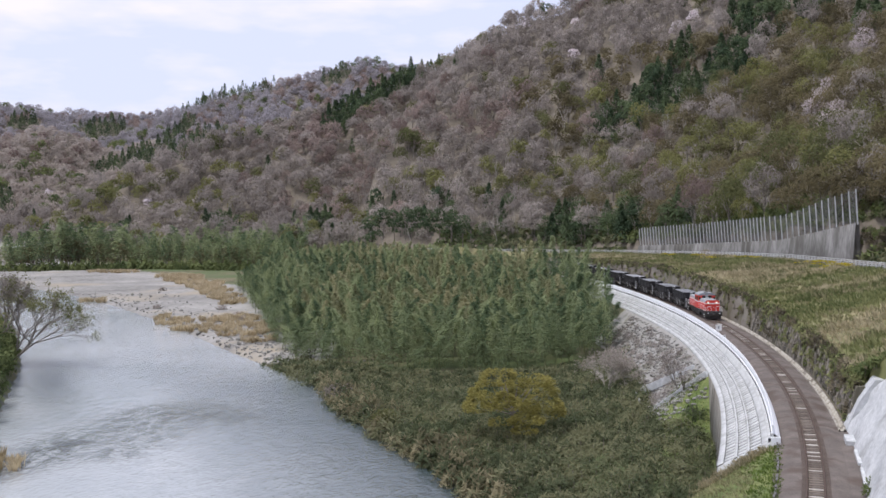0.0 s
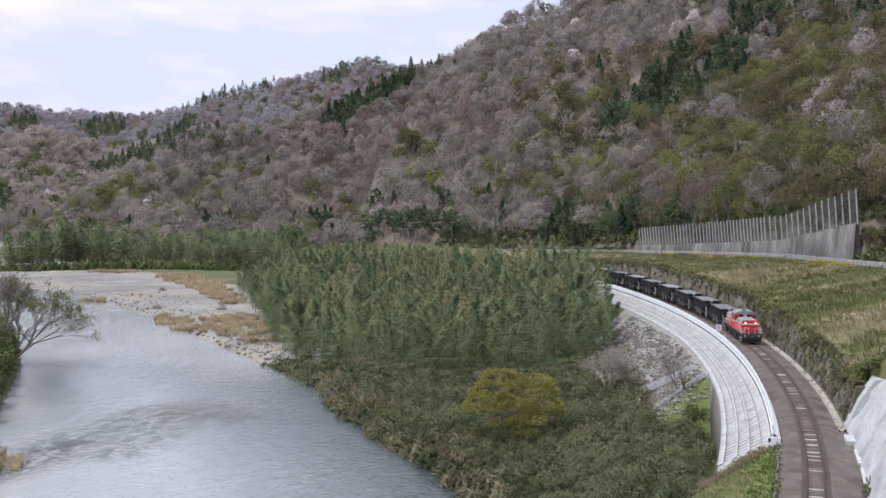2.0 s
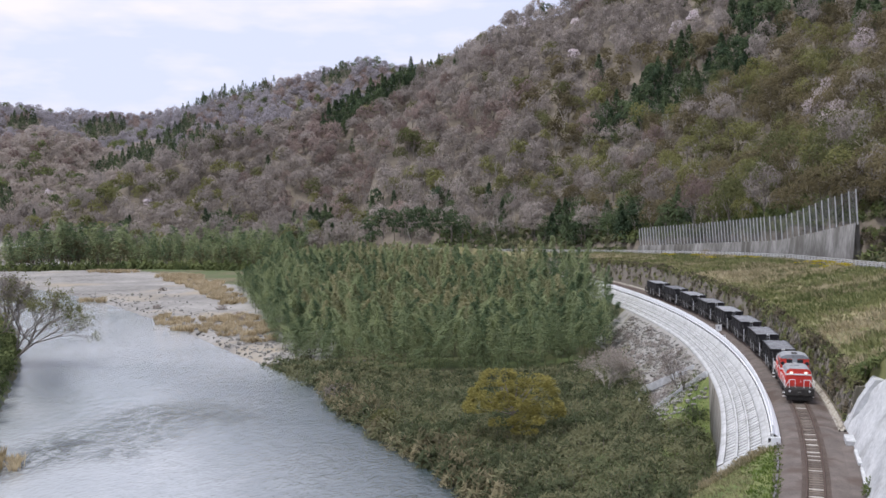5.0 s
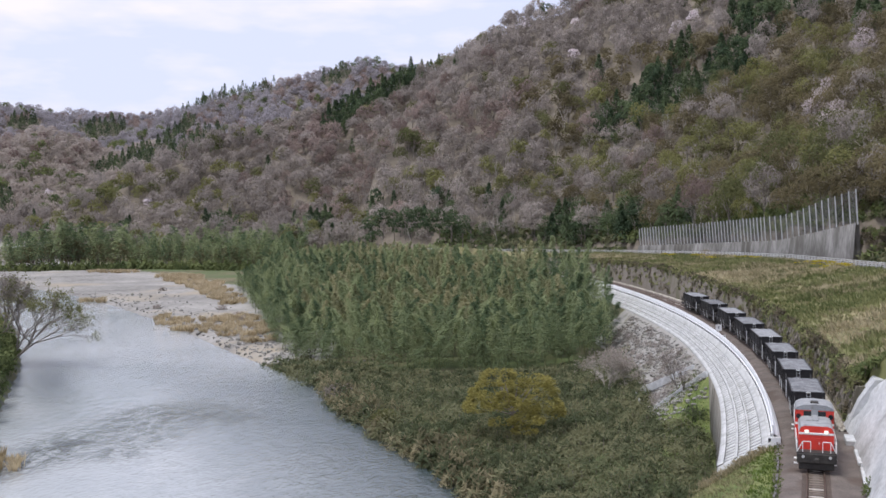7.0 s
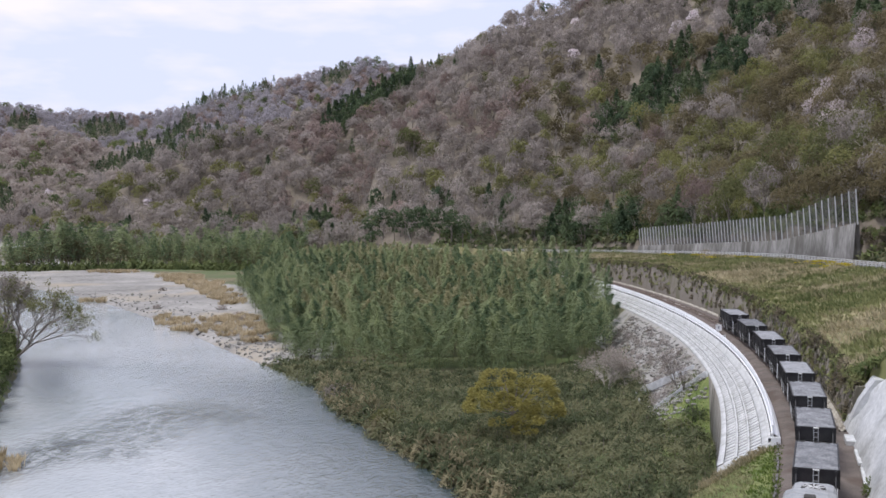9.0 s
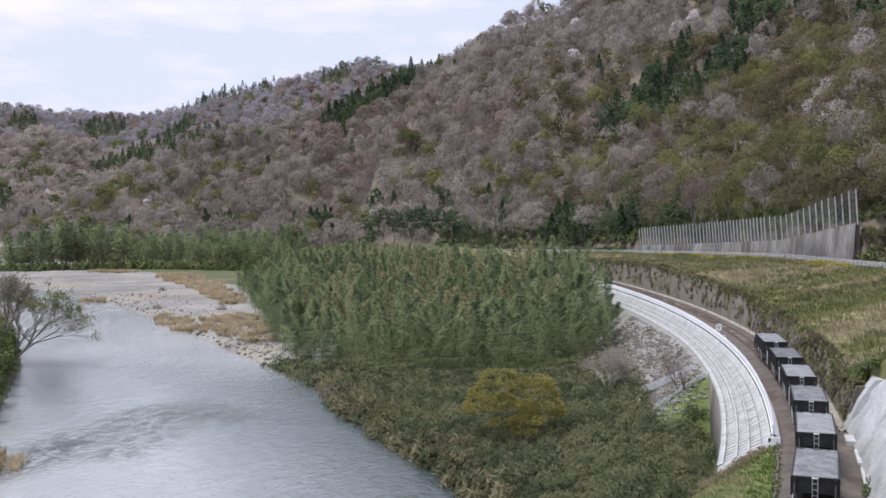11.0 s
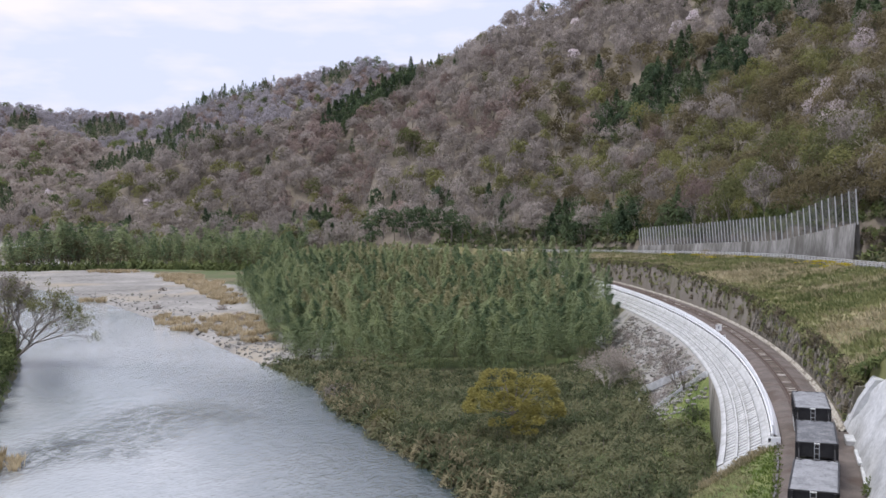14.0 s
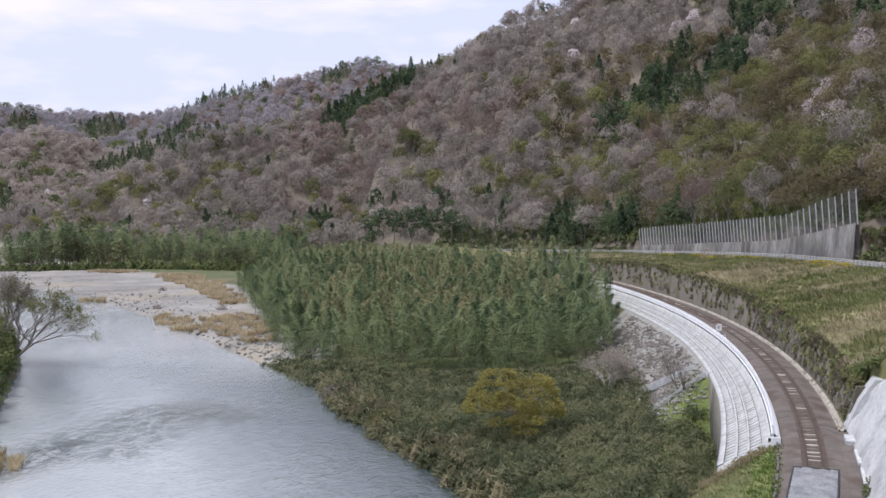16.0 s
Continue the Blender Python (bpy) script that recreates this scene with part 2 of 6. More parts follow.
def water_material():
    """Murky grey water: calm reaches, ruffled riffles with troughs painted dark, and the bank's reflection painted as a
    dark margin.
    """
    m = bpy.data.materials.new("river water")
    m.use_nodes = True
    n, l = m.node_tree.nodes, m.node_tree.links
    p = n["Principled BSDF"]
    p.inputs["Roughness"].default_value = 0.07
    p.inputs["IOR"].default_value = 1.33
    co, mp = n.new("ShaderNodeTexCoord"), n.new("ShaderNodeMapping")
    l.new(co.outputs["Object"], mp.inputs[0])
    mp.inputs["Rotation"].default_value = (0, 0, radians(-28))
    mp.inputs["Scale"].default_value = (1.0, 0.55, 1)
    a, b, d = n.new("ShaderNodeTexNoise"), n.new("ShaderNodeTexNoise"), n.new("ShaderNodeTexNoise")
    for t, sc, de in ((a, 0.75, 6), (b, 2.2, 4), (d, 0.05, 4)):
        t.inputs["Scale"].default_value, t.inputs["Detail"].default_value = sc, de
        l.new(mp.outputs[0], t.inputs["Vector"])

    def math_node(kind, first, second, third=0.0):
        k = n.new("ShaderNodeMath")
        k.operation = kind
        for i, v in enumerate((first, second, third)):
            if isinstance(v, float):
                k.inputs[i].default_value = v
            else:
                l.new(v, k.inputs[i])
        return k.outputs[0]
    mask, riff = n.new("ShaderNodeAttribute"), n.new("ShaderNodeAttribute")
    mask.attribute_name, riff.attribute_name = "tint", "riffle"
    mix = n.new("ShaderNodeMix")
    mix.inputs[0].default_value = 0.4
    l.new(a.outputs["Fac"], mix.inputs[2]), l.new(b.outputs["Fac"], mix.inputs[3])
    # patchy riffles
    patch = n.new("ShaderNodeMapRange")
    patch.inputs[1].default_value, patch.inputs[2].default_value = 0.36, 0.60
    l.new(d.outputs["Fac"], patch.inputs[0])
    ruffled = math_node("MULTIPLY", riff.outputs["Fac"], math_node("MULTIPLY_ADD", patch.outputs[0], 0.55, 0.45))
    bp = n.new("ShaderNodeBump")
    bp.inputs["Distance"].default_value = 1.3
    l.new(math_node("MULTIPLY_ADD", ruffled, 0.75, 0.16), bp.inputs["Strength"])
    l.new(mix.outputs[0], bp.inputs["Height"]), l.new(bp.outputs[0], p.inputs["Normal"])
    # murk, then troughs in the riffles, then the bank's reflection, both painted dark
    r = n.new("ShaderNodeValToRGB")
    r.color_ramp.elements[0].color, r.color_ramp.elements[1].color = (0.27, 0.298, 0.312, 1), (0.352, 0.374, 0.388, 1)
    r.color_ramp.elements[0].position, r.color_ramp.elements[1].position = 0.36, 0.60
    l.new(d.outputs["Fac"], r.inputs[0])
    # dark base colour in the troughs stands in for ripples mirroring less sky
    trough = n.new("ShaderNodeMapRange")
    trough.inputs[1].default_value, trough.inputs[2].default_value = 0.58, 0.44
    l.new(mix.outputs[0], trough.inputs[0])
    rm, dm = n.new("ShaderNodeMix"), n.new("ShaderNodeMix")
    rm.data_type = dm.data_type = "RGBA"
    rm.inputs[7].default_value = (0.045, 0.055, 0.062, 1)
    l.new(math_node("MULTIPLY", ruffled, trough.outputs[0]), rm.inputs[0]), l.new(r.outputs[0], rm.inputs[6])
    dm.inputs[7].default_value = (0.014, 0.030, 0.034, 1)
    l.new(mask.outputs["Fac"], dm.inputs[0]), l.new(rm.outputs[2], dm.inputs[6])
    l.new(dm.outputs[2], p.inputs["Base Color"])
    return m


M_WATER = water_material()

# ---- plan of the valley ----
A3, A2, A1, A0 = 1.70888944e-06, -2.06036694e-03, 6.08351783e-01, -8.48407521


def track_x(y):
    """The track's centre line, as x over y: straight, then a left-hand curve."""
    y = np.asarray(y, float)
    c = np.clip(y, 58.0, 245.0)
    base = ((A3 * c + A2) * c + A1) * c + A0
    lead = (3 * A3 * c + 2 * A2) * c + A1
    d = y - c
    return base + lead * d - np.where(d > 0, 0.00085 * d * d, 0)


def track_dir(y):
    d = float(track_x(y + 0.5) - track_x(y - 0.5))
    v = Vector((d, 1.0, 0)).normalized()
    return v, Vector((v.y, -v.x, 0))


YS = np.arange(-140.0, 420.0, 0.25)
LEN = np.concatenate([[0], np.cumsum(np.hypot(np.diff(track_x(YS)), np.diff(YS)))])
S_ZERO = float(np.interp(58.0, YS, LEN)) - 113.5


def on_track(s):
    """Place and forward (away from the viewer) direction at length s."""
    y = float(np.interp(s + S_ZERO, LEN, YS))
    v, r = track_dir(y)
    return Vector((float(track_x(y)), y, 0)), v, r


def drawn_to_eye(x, y, z):
    """Beyond the near curve, places are scaled toward the camera so the view of them stays the same; the line and the
    ground beside it rise and draw in with it.
    """
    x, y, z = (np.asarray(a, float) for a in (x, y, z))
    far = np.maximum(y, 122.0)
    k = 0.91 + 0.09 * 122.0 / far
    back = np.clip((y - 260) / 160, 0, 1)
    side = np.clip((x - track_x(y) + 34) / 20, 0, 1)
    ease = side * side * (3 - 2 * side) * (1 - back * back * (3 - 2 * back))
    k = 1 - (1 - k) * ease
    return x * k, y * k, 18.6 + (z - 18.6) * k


RAIL_LINE = np.stack(drawn_to_eye(track_x(YS), YS, np.zeros(len(YS))), 1)
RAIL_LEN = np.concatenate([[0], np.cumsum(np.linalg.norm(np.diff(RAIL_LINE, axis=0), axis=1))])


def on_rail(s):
    """The place at length s on the line that is drawn toward the camera."""
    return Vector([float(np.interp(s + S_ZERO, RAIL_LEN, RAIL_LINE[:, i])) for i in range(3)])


def fence_off(y):
    return np.interp(y, [60, 82, 203, 260, 400], [2.8, 2.9, 4.8, 5.4, 6.0])


def wall_drop(y):
    return np.interp(y, [84, 116, 165, 230, 400], [2.3, 2.1, 1.9, 1.9, 2.2])


def wall_wide(y):
    return np.interp(y, [84, 116, 165, 230, 400], [4.2, 3.4, 2.5, 2.5, 2.5])


R_Y, R_X = [-140, 60, 104, 124, 144, 166, 180, 207, 251, 300, 337, 400, 450, 512, 620, 1700], [40, 18, 2, -5.5, -14, -19.7, -27, -42, -64, -92, -116, -168, -215, -262, -330, -900]
L_Y, L_X = [-140, 60, 112, 144, 190, 240, 300, 400, 512, 620, 1700], [-10, -32, -47, -60, -75, -96, -132, -205, -300, -380, -1000]
ROAD = [(46, 40, 10.8), (56, 90, 10.2), (64, 130, 9.3), (70, 170, 8.4), (73, 225, 7.2), (72, 265, 5.9), (66, 300, 4.7), (56, 335, 3.6), (44, 366, 2.4), (25, 400, 1.2), (-10, 440, 0)]
ROAD_W = 6.5
FOOT = [(80, 40, 13), (92, 130, 12), (91, 200, 13), (88, 221, 15), (80, 270, 11), (65.5, 343, 7), (42, 395, 3), (5, 445, 0), (-60, 490, -5), (-150, 530, -8), (-275, 580, -8)]
CREST = [(500, 250, 290), (420, 420, 262), (260, 560, 215), (150, 620, 176), (69, 650, 136), (34, 680, 126), (13, 690, 113), (-9, 700, 103), (-70, 690, 78), (-133, 660, 57), (-174, 620, 34), (-215, 600, 12), (-285, 585, -9)]


def skyline(depth, pts, lower):
    return [((x - 784) / 1900 * depth, depth, 18.6 + (364 - y) / 1900 * depth - lower) for x, y in pts]


CREST_MID = skyline(830, [(-300, 230), (-80, 240), (0, 248), (59, 226), (90, 224), (150, 240), (190, 255), (217, 258), (253, 244), (290, 237), (330, 240), (380, 246), (460, 265), (560, 300)], 8)
CREST_FAR = skyline(1250, [(-400, 150), (-60, 175), (0, 178), (60, 185), (110, 195), (200, 198), (240, 203), (330, 190), (380, 163), (440, 151), (530, 132), (600, 113), (630, 104), (660, 104), (740, 122), (820, 150), (950, 190)], 9)
FOOT_MID = [(x * 0.80 - 20, 640 + 0.02 * x, -6) for x, y, z in CREST_MID]
FOOT_FAR = [(x * 0.74, 900, 0) for x, y, z in CREST_FAR]


def along(line, x, y):
    """Signed distance from a polyline (positive on its far side) and the height at the nearest place on it."""
    best, side, high = np.full(x.shape, 1e9), np.zeros(x.shape), np.zeros(x.shape)
    for (x0, y0, z0), (x1, y1, z1) in zip(line, line[1:]):
        dx, dy = x1 - x0, y1 - y0
        ln = math.hypot(dx, dy)
        t = np.clip(((x - x0) * dx + (y - y0) * dy) / ln ** 2, 0, 1)
        d = np.hypot(x - x0 - t * dx, y - y0 - t * dy)
        cr = ((x - x0) * dy - (y - y0) * dx) / ln
        near = d < best - 1e-6
        best, side, high = np.where(near, d, best), np.where(near, cr, side), np.where(near, z0 + t * (z1 - z0), high)
    return best, side, high


def mountain(foot, crest, x, y, flip=1):
    df, sf, hf = along(foot, x, y)
    dc, sc, hc = along(crest, x, y)
    up = hf + (hc - hf) * df / (df + dc + 1e-6)
    z = np.where(flip * sc > 0, hc - 0.55 * dc, up)
    return np.where(flip * sf > 0, z, -1e3)


def waves(x, y, k, seed):
    r = np.random.RandomState(seed)
    z = np.zeros(np.shape(x))
    for i in range(7):
        a, f, ph = r.uniform(0, 2 * math.pi), k * r.uniform(0.6, 1.9), r.uniform(0, 6.28)
        z = z + np.sin((x * math.cos(a) + y * math.sin(a)) * f + ph + 1.3 * np.sin((x * math.sin(a) - y * math.cos(a)) * f * 0.6 + ph))
    return z / 7


def ground_z(x, y):
    """The height of the ground at x, y (arrays)."""
    x, y = np.broadcast_arrays(np.asarray(x, float), np.asarray(y, float))
    tx, off, drop = track_x(y), fence_off(y), wall_drop(y)
    u = x - tx
    rx, lx = np.interp(y, R_Y, R_X), np.interp(y, L_Y, L_X)
    foot_u = -off - wall_wide(y)
    # flood plain between the river and the embankment
    side = 6.5
    wide = np.maximum(tx + foot_u - side - rx, 5)
    t = np.clip((x - rx) / wide, 0, 1)
    plain = -9.7 + 1.5 * t ** 1.2 + 0.35 * waves(x, y, 0.25, 3) * np.clip(t * 6, 0, 1)
    k = np.clip((u - foot_u + side) / side, 0, 1)
    pitched = np.clip((y - 124) / 9, 0, 1)
    plain = plain + np.clip(k, 0, 1) * (-0.3 - drop - plain) * pitched
    open_bank = np.clip((u + 14.5) / 11.2, 0, 1)
    plain = np.where(y < 84, plain + open_bank ** 0.8 * (-0.4 - plain), plain)
    plain = np.where(x - rx < 4, -11.8 + (plain + 11.8) * np.clip((x - rx + 1) / 5, 0, 1), plain)
    bed = np.full(x.shape, -11.8)
    left = -11.8 + 7.4 * np.clip((lx - x + 1) / 5, 0, 1) + 0.03 * np.clip(lx - x, 0, 200) + 0.5 * waves(x, y, 0.2, 5)
    z = np.where(x > rx - 1, plain, np.where(x < lx + 1, left, bed))
    # embankment, formation, retaining wall, bank up to the road
    z = np.where((u > foot_u + 0.3) & (u <= -off) & (y > 84), np.minimum(-0.3 + (u + off) * drop / wall_wide(y), -0.3) - 0.3, z)
    z = np.where((u > -off) & (u < 3.4), -0.35, z)
    top = np.interp(y, [60, 88, 95, 130, 200, 230, 265, 330], [7.5, 6.5, 3.0, 3.0, 4.4, 5.0, 4.0, 2.6])
    ry, rxx, rz = [p[1] for p in ROAD], [p[0] for p in ROAD], [p[2] for p in ROAD]
    road_u, road_z = np.interp(y, ry, rxx) - tx, np.interp(y, ry, rz)
    road_u = np.maximum(road_u, 8)
    w0 = np.interp(y, [60, 88, 95], [6.8, 6.4, 4.3])
    k = np.clip((u - w0) / np.maximum(road_u - w0, 1), 0, 1)
    bank = top + (road_z - top) * k + 0.35 * waves(x, y, 0.3, 8) * np.sin(k * math.pi)
    bank = np.where(u > road_u, road_z, bank)
    z = np.where(u >= w0, bank, np.where(u >= 3.4, -0.35, z))
    # hills
    spur = 0.8 * x - 0.6 * y + 14 * waves(x, y, 0.02, 13)
    bump = 2.5 * waves(x, y, 0.045, 11) + 1.2 * waves(x, y, 0.12, 12) + 7.0 * (0.5 - np.abs(np.sin(spur * math.pi / 88)))
    for foot, crest, amp in ((FOOT, CREST, 1.0), (FOOT_MID, CREST_MID, 1.5), (FOOT_FAR, CREST_FAR, 1.8)):
        m = mountain(foot, crest, x, y, 1 if foot is FOOT else -1)
        df = np.clip(along(foot, x, y)[0] / 60, 0, 1)
        z = np.maximum(z, m + (bump * df if foot is FOOT else 6 * waves(x, y, 0.012, 14) * df))
    return z


# ---- mesh helpers ----
def obj(name, verts, faces, mats, parent=None, index=None, smooth=False, tint=None):
    me = bpy.data.meshes.new(name)
    verts = np.asarray(verts, np.float32).reshape(-1, 3)
    faces = np.asarray(faces, np.int32)
    if faces.ndim == 2:
        me.vertices.add(len(verts))
        me.vertices.foreach_set("co", verts.ravel())
        n, k = faces.shape
        me.loops.add(n * k)
        me.loops.foreach_set("vertex_index", faces.ravel())
        me.polygons.add(n)
        me.polygons.foreach_set("loop_start", np.arange(0, n * k, k, dtype=np.int32))
        me.update(calc_edges=True)
    for m in (mats if isinstance(mats, (list, tuple)) else [mats]):
        me.materials.append(m)
    if index is not None:
        me.polygons.foreach_set("material_index", np.asarray(index, np.int32))
    if smooth:
        me.polygons.foreach_set("use_smooth", np.ones(len(me.polygons), bool))
    if tint is not None:
        at = me.attributes.new("tint", "FLOAT", "POINT")
        at.data.foreach_set("value", np.asarray(tint, np.float32))
    me.update()
    ob = new(name, me)
    if parent:
        ob.parent = parent
    return ob


def part(name, bm, material, parent, label="", at=None):
    me = bpy.data.meshes.new(name)
    bm.to_mesh(me)
    bm.free()
    me.materials.append(material)
    ob = new(name, me)
    ob.parent = parent
    if at is not None:
        ob.matrix_basis = at
    return tagged(ob, label)


def box(bm, x0, x1, y0, y1, z0, z1, bevel=0.0):
    r = bmesh.ops.create_cube(bm, size=1, matrix=Matrix.Translation(((x0 + x1) / 2, (y0 + y1) / 2, (z0 + z1) / 2)) @ Matrix.Diagonal((x1 - x0, y1 - y0, z1 - z0, 1)))
    if bevel:
        edges = list({e for v in r["verts"] for e in v.link_edges})
        bmesh.ops.bevel(bm, geom=edges, offset=bevel, segments=1, affect="EDGES", profile=0.5)
    return bm


def cyl(bm, p0, p1, r0, r1=None, n=8):
    p0, p1 = Vector(p0), Vector(p1)
    d = p1 - p0
    m = Matrix.Translation((p0 + p1) / 2) @ d.to_track_quat("Z", "Y").to_matrix().to_4x4()
    bmesh.ops.create_cone(bm, cap_ends=True, segments=n, radius1=r0, radius2=r0 if r1 is None else r1, depth=d.length, matrix=m)
    return bm


def made(*boxes, bevel=0.0):
    bm = bmesh.new()
    for b in boxes:
        box(bm, *b, bevel=bevel)
    return bm


def prism(bm, outline, y0, y1):
    """An outline in x, z drawn out along y."""
    a = [bm.verts.new((x, y0, z)) for x, z in outline]
    b = [bm.verts.new((x, y1, z)) for x, z in outline]
    n = len(a)
    bm.faces.new(a), bm.faces.new(b[::-1])
    for i in range(n):
        bm.faces.new((a[i], b[i], b[(i + 1) % n], a[(i + 1) % n]))
    bmesh.ops.recalc_face_normals(bm, faces=bm.faces)
    return bm


def ribbon(name, ys, profile, mat, parent=None, smooth=False):
    """A profile of (u, z) pairs, or a function of y that gives them, drawn along the track."""
    vs = []
    for y in ys:
        v, r = track_dir(y)
        c = Vector((float(track_x(y)), y, 0))
        for u, z in (profile(y) if callable(profile) else profile):
            p = c + r * u
            vs.append((p.x, p.y, z))
    n = len(profile(ys[0]) if callable(profile) else profile)
    fs = [(i * n + j, i * n + j + 1, (i + 1) * n + j + 1, (i + 1) * n + j) for i in range(len(ys) - 1) for j in range(n - 1)]
    return obj(name, vs, fs, mat, parent, smooth=smooth)


def closed_ribbon(name, ys, loop, mat, parent=None):
    f = loop if callable(loop) else (lambda y: loop)
    return ribbon(name, ys, lambda y: list(f(y)) + [f(y)[0]], mat, parent)


# ---- ground and river ----
def build_ground():
    un = np.concatenate([-np.geomspace(760, 14, 190), np.arange(-13.5, -2.5, 0.5), [-2.4, 0, 2.4, 3.39, 3.41, 3.8, 4.29, 4.31, 5, 5.6, 6.39, 6.41, 6.79, 6.81, 7.4], np.geomspace(8.2, 760, 95)])
    yn = np.concatenate([np.arange(-140, 50, 10), np.arange(50, 420, 2.5), np.geomspace(420, 1400, 170), np.geomspace(1450, 3200, 8)])
    u, y = np.meshgrid(un, yn)
    fan = np.clip((y - 420) / 600, 0, 3)
    x = track_x(np.minimum(y, 420)) * np.clip(1 - (y - 420) / 500, 0, 1) + u * (1 + fan)
    z = ground_z(x, y)
    nx, ny = len(un), len(yn)
    i = np.arange(nx * ny).reshape(ny, nx)
    faces = np.stack([i[:-1, :-1], i[:-1, 1:], i[1:, 1:], i[1:, :-1]], -1).reshape(-1, 4)
    cx, cy = (a.ravel()[faces].mean(1) for a in (x, y))
    cz = z.ravel()[faces].mean(1)
    uu = cx - track_x(cy)
    rx, lx = np.interp(cy, R_Y, R_X), np.interp(cy, L_Y, L_X)
    inland = np.interp(cy, [150, 185, 240, 340, 460], [0, 10, 36, 66, 92])
    k = np.zeros(len(faces), int)
    k[(cx - rx < inland) & (cx > rx - 3) & (cy > 165)] = 3
    k[(cx < rx) & (cx > lx)] = 4
    k[(uu > -fence_off(cy)) & (uu < 3.5) & (cy < 330)] = 5
    fo = -fence_off(cy) - wall_wide(cy)
    k[(uu < fo + 0.5) & (uu > fo - 7.0) & (cy > 135) & (cy < 215)] = 6
    k[(uu > -14) & (uu < -fence_off(cy)) & (cy < 84)] = 7
    k[(uu < fo + 0.5) & (uu > fo - 6.5) & (cy > 110) & (cy < 136)] = 7
    ru = np.interp(cy, [p[1] for p in ROAD], [p[0] for p in ROAD]) - track_x(cy)
    k[(uu >= 3.5) & (cy < 420) & (uu < ru + 1)] = 1
    k[(uu >= ru + 1) & (cy < 420)] = 2
    for foot in (FOOT, FOOT_MID, FOOT_FAR):
        _, s, _ = along(foot, cx, cy)
        k[(s * (1 if foot is FOOT else -1) > 1) & (cz > 0)] = 2
    g = obj("ground", np.stack([x, y, z], -1), faces, [M_GROUND, M_SLOPE, M_FOREST, M_GRAVEL, M_BED, M_BALLAST, M_PITCH, M_VERGE], index=k, smooth=True)
    tagged(g, "valley floor of undergrowth, gravel bar and wooded hillsides", "ground", kind="structure")


RIFFLE = [(-50, 112, 0), (-46, 124, 0), (-43, 137, 0), (-41, 147, 0), (-36, 151, 0), (-30, 144, 0)]
RIFFLE_TAIL = [(-38, 147, 0), (-35, 134, 0), (-38, 122, 0)]


def build_water():
    ys = np.arange(-140, 620, 3.0)
    k = np.linspace(0, 1, 41)
    a, b = np.interp(ys, L_Y, L_X) - 1.2, np.interp(ys, R_Y, R_X) + 1.2
    x = a[:, None] + (b - a)[:, None] * k
    y = np.broadcast_to(ys[:, None], x.shape)
    i = np.arange(x.size).reshape(x.shape)
    faces = np.stack([i[:-1, :-1], i[:-1, 1:], i[1:, 1:], i[1:, :-1]], -1).reshape(-1, 4)
    # how far the base colour is darkened for the bank's reflection on the right
    mask = np.clip(1 - (b[:, None] - x) / 27, 0, 1) ** 0.8 * np.interp(y, [60, 165, 200], [1, 0.85, 0])
    # and for a dark patch on the left, placed to fit the view
    mask = np.maximum(mask, 0.85 * np.exp(-((x + 0.368 * y) / 4.2) ** 2 - ((y - 176) / 20) ** 2))
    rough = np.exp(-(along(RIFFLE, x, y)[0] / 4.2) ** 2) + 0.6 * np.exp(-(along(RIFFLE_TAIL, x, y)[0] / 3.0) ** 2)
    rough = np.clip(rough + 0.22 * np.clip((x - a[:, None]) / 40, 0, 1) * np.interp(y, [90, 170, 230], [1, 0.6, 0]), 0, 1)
    water = obj("water", np.stack([x, y, np.full(x.shape, -10.0)], -1), faces, M_WATER, smooth=True, tint=mask.ravel())
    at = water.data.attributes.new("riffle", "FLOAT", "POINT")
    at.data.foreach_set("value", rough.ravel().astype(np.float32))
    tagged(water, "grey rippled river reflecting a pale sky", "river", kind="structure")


# ---- railway ----
def build_track():
    ys = [y for y in np.arange(-60, 330, 2.5)]
    bed = ribbon("ballast_bed", ys, [(-2.2, -0.34), (-1.55, -0.16), (0, -0.15), (1.55, -0.16), (2.2, -0.34)], M_BALLAST)
    tagged(bed, "brown stone ballast bed under the railway track", "ballast", kind="structure")
    track = tagged(new("railway_track"), "single curved railway track with rusty steel rails", "railway track", kind="structure")
    for u0, u1 in ((-0.92, -0.22), (0.24, 0.95)):
        ribbon("rust_strip", ys, [(u0, -0.146), ((u0 + u1) / 2, -0.13), (u1, -0.146)], M_RUST, track)
    g = 0.5335
    for s in (-1, 1):
        a, b = sorted((s * g, s * (g + 0.065)))
        w0, w1 = sorted((s * (g - 0.03), s * (g + 0.095)))
        closed_ribbon("rail", ys, [(w0, -0.15), (w0, -0.13), (a, -0.11), (a, 0.0), (b, 0.0), (b, -0.11), (w1, -0.13), (w1, -0.15)], M_RAIL, track)
    me = made((-0.46, 0.46, -0.12, 0.12, -0.25, -0.105), bevel=0.012)
    wood, pale = bpy.data.meshes.new("sleeper"), None
    me.to_mesh(wood)
    pale = wood.copy()
    me.free()
    wood.materials.append(M_TIE), pale.materials.append(M_TIE_PALE)
    s, i = 100.0, 0
    rnd = random.Random(4)
    while i < 290:
        p, v, r = on_track(s)
        o = new("sleeper", pale if rnd.random() < (0.2 if p.y < 160 else 0.1) else wood)
        o.parent = track
        o.matrix_basis = Matrix.Translation(p) @ pose(0, 0, 0, 0, 0, math.degrees(math.atan2(-v.x, v.y)) + rnd.uniform(-0.6, 0.6))
        s, i = s + 0.66, i + 1


